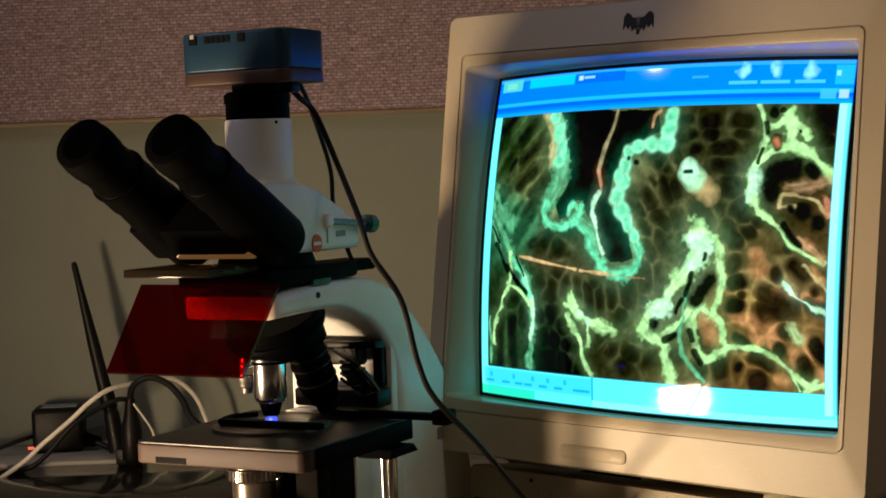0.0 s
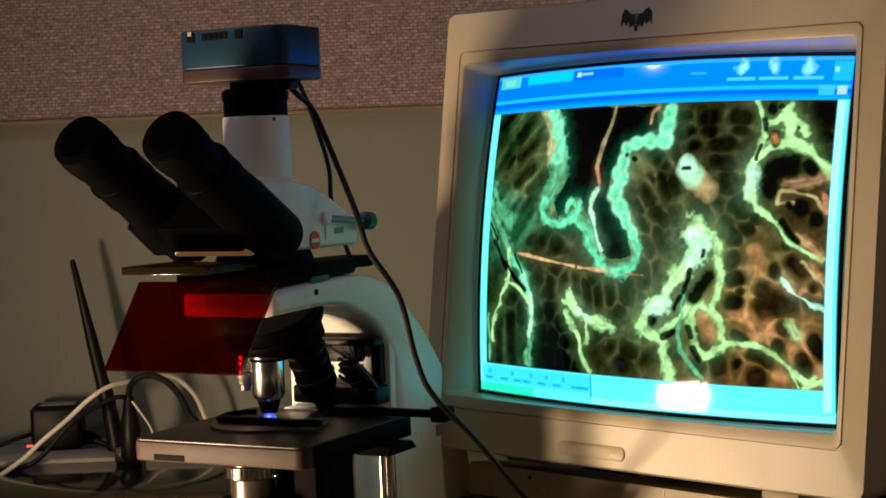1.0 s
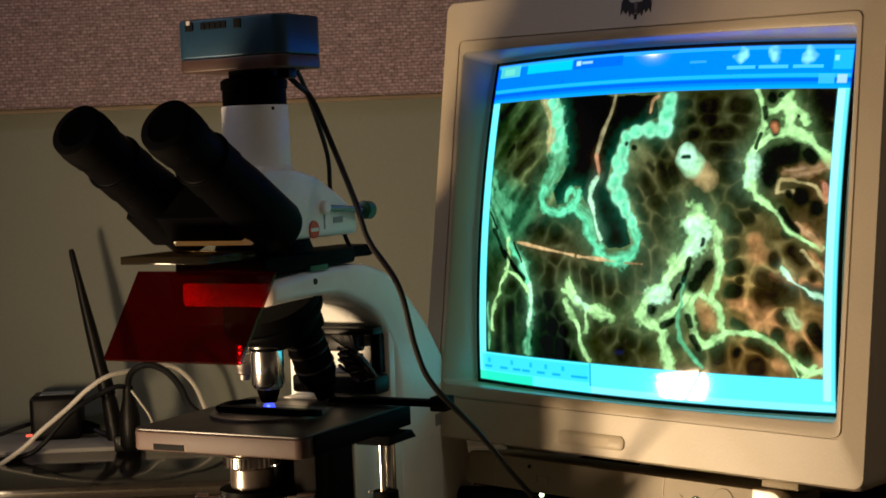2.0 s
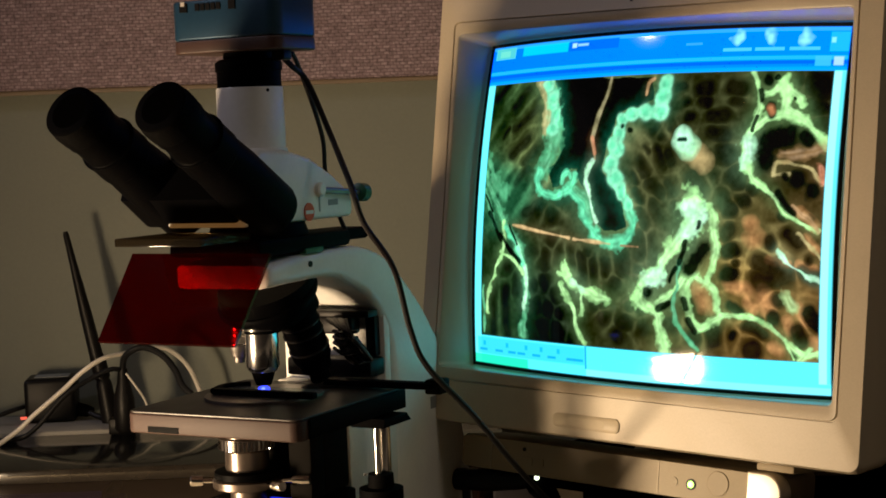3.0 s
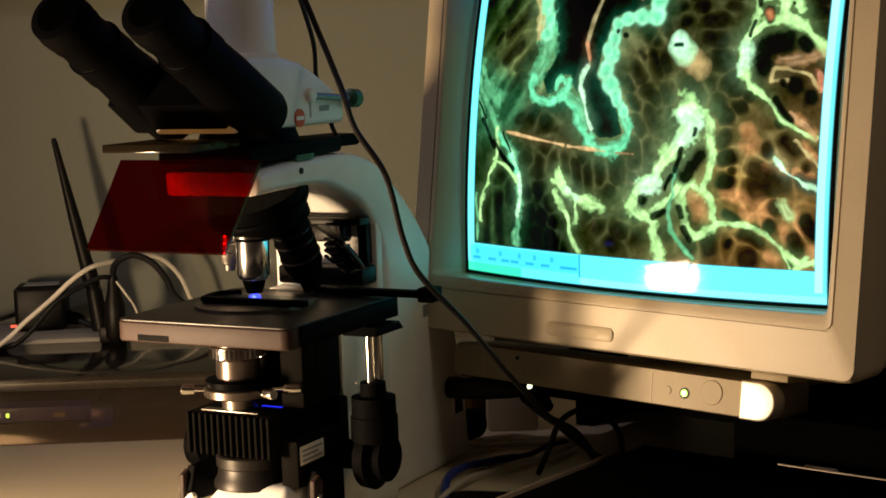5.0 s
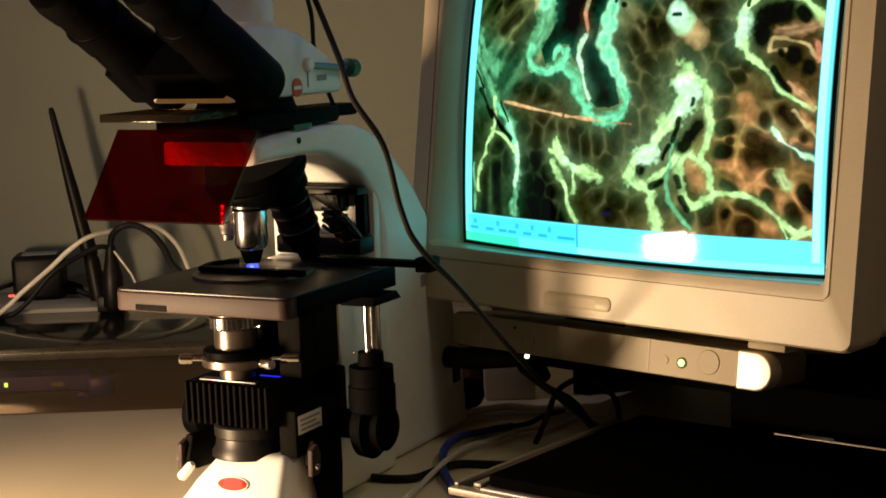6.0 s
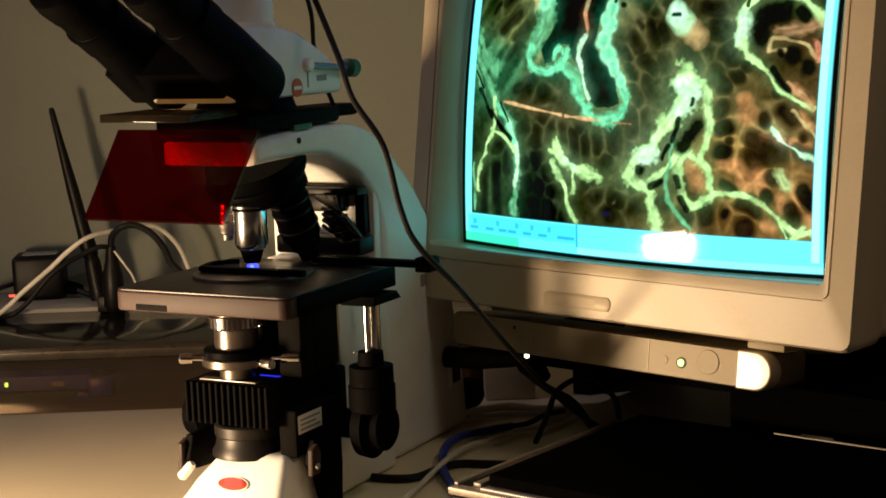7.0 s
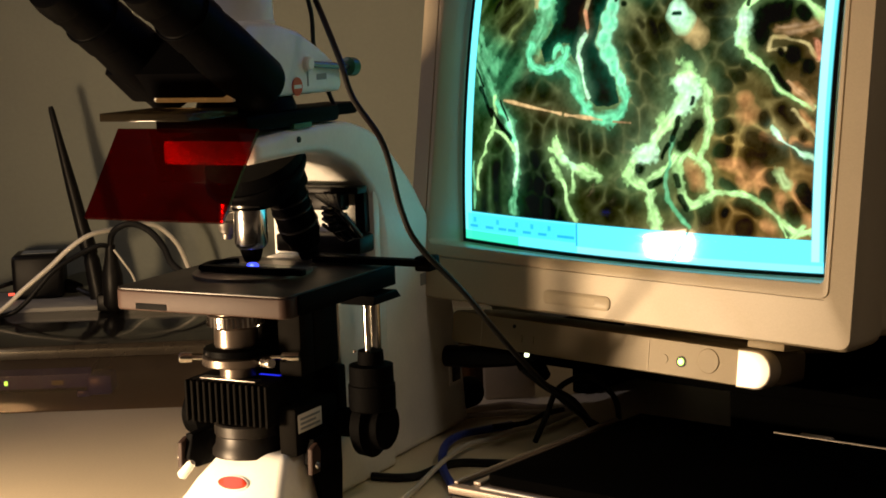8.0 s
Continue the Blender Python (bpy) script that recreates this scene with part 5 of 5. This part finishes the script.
# ---- stand under the monitor ----
MYAW = pose(0.148, 1.16, DESK_Z, 0, 0, -41.3)
# near-black colour and an added board stand in for shade below the monitor
riser = thing("monitor_riser", MYAW, "monitor riser plate on the desk, coloured near black for the shade under the monitor", "monitor stand")
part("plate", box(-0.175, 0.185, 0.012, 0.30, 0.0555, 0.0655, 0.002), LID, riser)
part("shade_board", box(0.050, 0.183, 0.030, 0.040, 0.0, 0.0550, 0.001), LID, riser)
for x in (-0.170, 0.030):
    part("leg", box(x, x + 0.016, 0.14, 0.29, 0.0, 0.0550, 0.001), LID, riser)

# ---- closed laptop in front of the monitor ----
lap = thing("laptop", pose(0.003, 1.028, DESK_Z, 0, 0, -39.2), "closed black laptop with a wide silver rim lying on the desk", "laptop")
part("base", box(0.0, 0.345, 0.0, 0.198, 0.004, 0.0205, 0.003), PLASTIC, lap)
part("silver_rim", flat([(0.0, 0.0), (0.345, 0.0), (0.345, 0.198), (0.0, 0.198)], 0.0207, 0.0262, 0.0012), LAPTOP_RIM, lap, "broad silver edge band")
part("lid", box(0.0225, 0.3400, 0.0125, 0.1940, 0.0264, 0.0345, 0.002), LID, lap, "black lid")
part("rim_ridge", box(0.0015, 0.0050, 0.004, 0.193, 0.0263, 0.0285, 0.0008), LAPTOP_RIM, lap)
part("rim_groove", box(0.0060, 0.0130, 0.006, 0.193, 0.0262, 0.0265), STAGE_EDGE, lap, "brownish groove in the rim")
part("rim_ridge", box(0.0140, 0.0200, 0.008, 0.193, 0.0263, 0.0290, 0.0008), LAPTOP_RIM, lap)
part("lid_edge_strip", box(0.130, 0.3390, 0.1915, 0.1936, 0.0346, 0.0352), SILVER, lap, "thin bright strip along the hinge side")
part("front_light_strip", box(0.022, 0.095, 0.0045, 0.0075, 0.0262, 0.0272, 0.0003), BADGE_WHITE, lap, "narrow white strip on the rim")
part("hinge", lathe((0.143, 0.2035, 0.0295), (0.168, 0.2035, 0.0295), [(0, 0.003), (0.06, 0.0045), (0.94, 0.0045), (1, 0.003)], 20), SILVER, lap, "small bright hinge barrel")
part("battery", box(0.095, 0.140, 0.1985, 0.2080, 0.006, 0.0280, 0.003), PLASTIC, lap)
for x, y in ((0.02, 0.02), (0.325, 0.02), (0.02, 0.18), (0.325, 0.18)):
    part("rubber_foot", lathe((x, y, 0.0), (x, y, 0.0042), [(0, 0.006), (1, 0.007)], 16), RUBBER, lap)

# ---- things on the low shelf ----
SHELF_Z, LEDGE_Z = DESK_Z + 0.058, DESK_Z + 0.062


def build_antenna():
    an = thing("wifi_antenna", pose(-0.3245, 1.575, LEDGE_Z), "black stick antenna leaning on the dark shelf", "antenna")
    part("socket", lathe((0, 0, 0), (-0.006, 0, 0.044), [(0, 0.0088), (0.85, 0.0076), (1, 0.006)], 20), PLASTIC, an)
    part("hinge", lathe((-0.006, 0, 0.043), (-0.011, 0, 0.066), [(0, 0.0076), (0.6, 0.0078), (1, 0.0066)], 20), PLASTIC, an)
    part("whip", lathe((-0.011, 0, 0.065), (-0.0345, 0, 0.186), [(0, 0.0066), (0.35, 0.0058), (0.75, 0.0036), (0.97, 0.0029), (1, 0.0020)], 20), PLASTIC, an)


build_antenna()

ad = thing("power_adapter", pose(-0.3865, 1.60, LEDGE_Z, 0, 0, 6), "black plug-in power adapter on the pale ledge", "power adapter")
part("body", box(-0.0245, 0.0245, -0.018, 0.022, 0.0, 0.0435, 0.005, 3), PLASTIC, ad)
part("top_label", box(-0.015, 0.018, -0.010, 0.012, 0.0434, 0.0440), GREY_MARK, ad, "grey printed label")
part("status_light", box(-0.0285, -0.0225, -0.0186, -0.0176, 0.005, 0.0075), LED_RED, ad, "faint red light")
part("strain_relief", lathe((0.0245, -0.004, 0.010), (0.040, -0.006, 0.007), [(0, 0.007), (0.6, 0.006), (1, 0.004)], 16), RUBBER, ad)

plug = thing("power_plug", pose(-0.303, 1.53, SHELF_Z), "upright black plug with a cable on the dark shelf", "plug")
part("body", lathe((0.001, 0, 0.0), (0.001, 0, 0.062), [(0, 0.007), (0.1, 0.0105), (0.55, 0.0098), (0.8, 0.006), (1, 0.0045)], 20), PLASTIC, plug)
part("prong_block", box(-0.014, 0.010, -0.006, 0.008, 0.0, 0.016, 0.002), PLASTIC, plug)

cable("white_cable", [(-0.46, 1.46, 0.780), (-0.401, 1.49, 0.816), (-0.377, 1.495, 0.836), (-0.352, 1.50, 0.856), (-0.335, 1.505, 0.871), (-0.317, 1.51, 0.882), (-0.298, 1.53, 0.8845), (-0.282, 1.56, 0.885), (-0.265, 1.575, 0.880), (-0.248, 1.58, 0.862), (-0.238, 1.585, 0.835), (-0.232, 1.59, 0.815)], 0.0022, CABLE_WHITE, "grey-white network cable arching over the shelf")
cable("black_cable", [(-0.43, 1.49, 0.8105), (-0.399, 1.51, 0.8105), (-0.380, 1.51, 0.821), (-0.352, 1.51, 0.850), (-0.328, 1.518, 0.864), (-0.312, 1.522, 0.8705), (-0.303, 1.528, 0.869)], 0.0024, CABLE_BLACK, "black lead rising to the plug")
cable("black_cable", [(-0.302, 1.53, 0.868), (-0.299, 1.525, 0.880), (-0.290, 1.52, 0.888), (-0.277, 1.52, 0.890), (-0.262, 1.52, 0.882), (-0.250, 1.515, 0.868), (-0.243, 1.51, 0.854), (-0.228, 1.505, 0.840), (-0.210, 1.50, 0.816)], 0.0031, CABLE_BLACK, "thick black lead arching behind the microscope")
cable("thin_wire", [(-0.298, 1.525, 0.866), (-0.290, 1.525, 0.854), (-0.283, 1.53, 0.840), (-0.277, 1.535, 0.818), (-0.270, 1.535, 0.8125)], 0.0011, CABLE_WHITE, "thin pale wire beside the plug")
cable("adapter_lead", [(-0.50, 1.57, 0.8145), (-0.450, 1.575, 0.818), (-0.421, 1.58, 0.826), (-0.411, 1.59, 0.828)], 0.0022, CABLE_BLACK, "black lead of the power adapter")
cable("adapter_lead", [(-0.349, 1.594, 0.819), (-0.335, 1.585, 0.8150), (-0.318, 1.57, 0.8148), (-0.300, 1.56, 0.8148)], 0.0028, CABLE_BLACK, "short black lead on the pale ledge")

# router under the shelf
ro = thing("router", pose(-0.375, 1.455, DESK_Z), "flat blue and black network router under the low shelf", "router")
part("body", box(-0.09, 0.068, -0.030, 0.075, 0.006, 0.026, 0.003), PLASTIC, ro)
part("blue_front", prism([(-0.034, 0.010), (-0.034, 0.022), (-0.030, 0.027), (0.02, 0.0275), (0.02, 0.0265), (-0.029, 0.0255), (-0.029, 0.009)], -0.092, 0.0705, 0.001), ROUTER_BLUE, ro, "blue front and top band")
part("blue_corner", box(0.066, 0.089, -0.036, -0.008, 0.002, 0.021, 0.004), ROUTER_BLUE, ro)
part("blue_foot", box(-0.088, -0.072, -0.034, -0.012, 0.0, 0.0058, 0.001), ROUTER_BLUE, ro)
part("blue_foot", box(0.056, 0.068, -0.030, -0.012, 0.0, 0.0058, 0.001), ROUTER_BLUE, ro)
for x, m in ((-0.012, LED_WHITE), (-0.004, LED_GREEN)):
    part("status_light", box(x - 0.0013, x + 0.0013, -0.0352, -0.0338, 0.014, 0.0175), m, ro)
part("print_bar", box(0.036, 0.046, -0.0351, -0.0339, 0.013, 0.017), GREY_MARK, ro)

# hank of cable on a black bracket inside the arm
hk = thing("cable_bracket", SCOPE, "black bracket clipped inside the white microscope arm", "bracket")
part("top_bar", box(-0.020, 0.0350, 0.080, 0.0935, 0.2005, 0.2055, 0.001), PLASTIC, hk)
part("clip_block", box(-0.010, 0.0200, 0.082, 0.094, 0.1880, 0.2004, 0.002), PLASTIC, hk)
part("low_bar", box(-0.034, 0.0365, 0.078, 0.0985, 0.1580, 0.1710, 0.002), PLASTIC, hk)
part("stay", box(-0.030, -0.022, 0.0936, 0.1010, 0.1600, 0.2050, 0.001), PLASTIC, hk)
part("stay", box(0.024, 0.032, 0.0936, 0.1010, 0.1712, 0.2050, 0.001), PLASTIC, hk)
hank = thing("cable_hank", SCOPE, "tied hank of glossy black cable hung on the bracket", "cable")
rng = random.Random(7)
for k in range(8):
    o = rng.uniform(-0.0015, 0.0015)
    part("loop", sweep([(0.004 + 0.0022 * k, 0.076 + o, 0.1995), (0.016 + 0.0022 * k, 0.070 - 0.001 * k, 0.1950 - 0.0008 * k), (0.031 + 0.0012 * k, 0.072 + o, 0.1850 - 0.0016 * k), (0.0345 + 0.0006 * k, 0.074, 0.1745 - 0.0004 * k), (0.028 + 0.001 * k, 0.073 + o, 0.1690 + 0.0006 * k), (0.018 + 0.001 * k, 0.075, 0.1745 + 0.0014 * k), (0.008 + 0.0016 * k, 0.077, 0.188 + 0.001 * k)], 0.0016, 8, 5), CABLE_HANK, hank)
for k in range(4):
    part("tie", sweep([(0.012, 0.070, 0.180 + 0.004 * k), (0.022, 0.066, 0.1765 + 0.005 * k), (0.033, 0.068, 0.1790 + 0.0045 * k)], 0.0014, 8, 5), CABLE_HANK, hank)
part("bright_ledge", box(-0.049, 0.030, 0.0880, 0.0995, 0.1490, 0.1525, 0.0008), PAPER, hk, "pale lit ledge")

# ---- cables and small devices on the desk behind the arm ----
cable("blue_cable", [(0.010, 1.080, 0.7540), (0.006, 1.104, 0.7535), (0.000, 1.139, 0.756), (0.002, 1.184, 0.759), (0.014, 1.223, 0.757), (0.030, 1.246, 0.754), (0.055, 1.262, 0.7535)], 0.0031, CABLE_BLUE, "blue network cable curling on the desk")
cable("white_cable", [(-0.045, 1.02, 0.7535), (-0.035, 1.048, 0.7535), (-0.015, 1.103, 0.7565), (0.003, 1.147, 0.7605), (0.020, 1.194, 0.7575), (0.038, 1.220, 0.754), (0.060, 1.246, 0.754), (0.078, 1.255, 0.754), (0.11, 1.30, 0.754)], 0.0019, CABLE_WHITE, "grey-white cable lying across the desk")
cable("white_cable", [(0.010, 1.318, 0.7535), (0.032, 1.318, 0.7535), (0.056, 1.326, 0.7535), (0.078, 1.314, 0.7535), (0.105, 1.305, 0.7535)], 0.0030, CABLE_WHITE, "pale cable lying behind the arm")
cable("white_cable", [(0.012, 1.295, 0.7530), (0.032, 1.299, 0.7530), (0.059, 1.302, 0.7530), (0.090, 1.298, 0.7530)], 0.0024, CABLE_WHITE, "pale cable lying behind the arm")
cable("black_cable", [(0.040, 1.250, 0.7555), (0.066, 1.259, 0.7555), (0.082, 1.274, 0.7585), (0.098, 1.304, 0.7535)], 0.0021, CABLE_BLACK, "thin black cable on the desk")
cable("black_cable", [(-0.050, 1.135, 0.7530), (-0.033, 1.129, 0.7530), (-0.018, 1.131, 0.7530), (-0.004, 1.148, 0.7530), (0.011, 1.161, 0.7530), (0.031, 1.158, 0.7530), (0.060, 1.150, 0.7530)], 0.0030, CABLE_BLACK, "black cable running from the foot of the microscope")
cable("black_cable", [(0.070, 1.21, 0.7535), (0.078, 1.20, 0.775), (0.086, 1.20, 0.794), (0.100, 1.20, 0.803), (0.113, 1.20, 0.803), (0.124, 1.20, 0.794), (0.131, 1.20, 0.781), (0.132, 1.20, 0.754)], 0.0022, CABLE_BLACK, "looped black cable behind the laptop")
cable("black_cable", [(0.062, 1.20, 0.812), (0.078, 1.19, 0.800), (0.096, 1.185, 0.790), (0.110, 1.19, 0.770), (0.118, 1.20, 0.754)], 0.0030, CABLE_BLACK, "thick black lead of the small hub")

hub = thing("cable_plug", pose(0, 0, 0), "large black cable plug pushed into the back of the arm", "plug")
pb_ = part("body", lathe((0.004, 1.262, 0.8105), (0.062, 1.221, 0.8155), [(0, 0.008), (0.08, 0.0085), (0.5, 0.0088), (0.85, 0.0070), (1, 0.0055)], 24), PLASTIC, hub)
part("strain_relief", lathe((0.0615, 1.2215, 0.8153), (0.080, 1.205, 0.804), [(0, 0.0062), (0.2, 0.0085), (0.7, 0.0075), (1, 0.0035)], 20), RUBBER, hub)
part("status_light", lathe((0.0655, 1.2125, 0.8190), (0.0655, 1.2110, 0.8208), [(0, 0.0019), (0.6, 0.0019), (1, 0.001)], 12), LED_WHITE, hub, "tiny lit light")
pb = thing("junction_box", pose(0.058, 1.36, DESK_Z), "small beige junction box on the desk", "box")
part("body", box(-0.021, 0.022, 0.0, 0.04, 0.0, 0.030, 0.003), BEIGE_DARK, pb)
part("lid", box(-0.0205, 0.0215, 0.0005, 0.0395, 0.0302, 0.034, 0.001), BEIGE_DARK, pb)
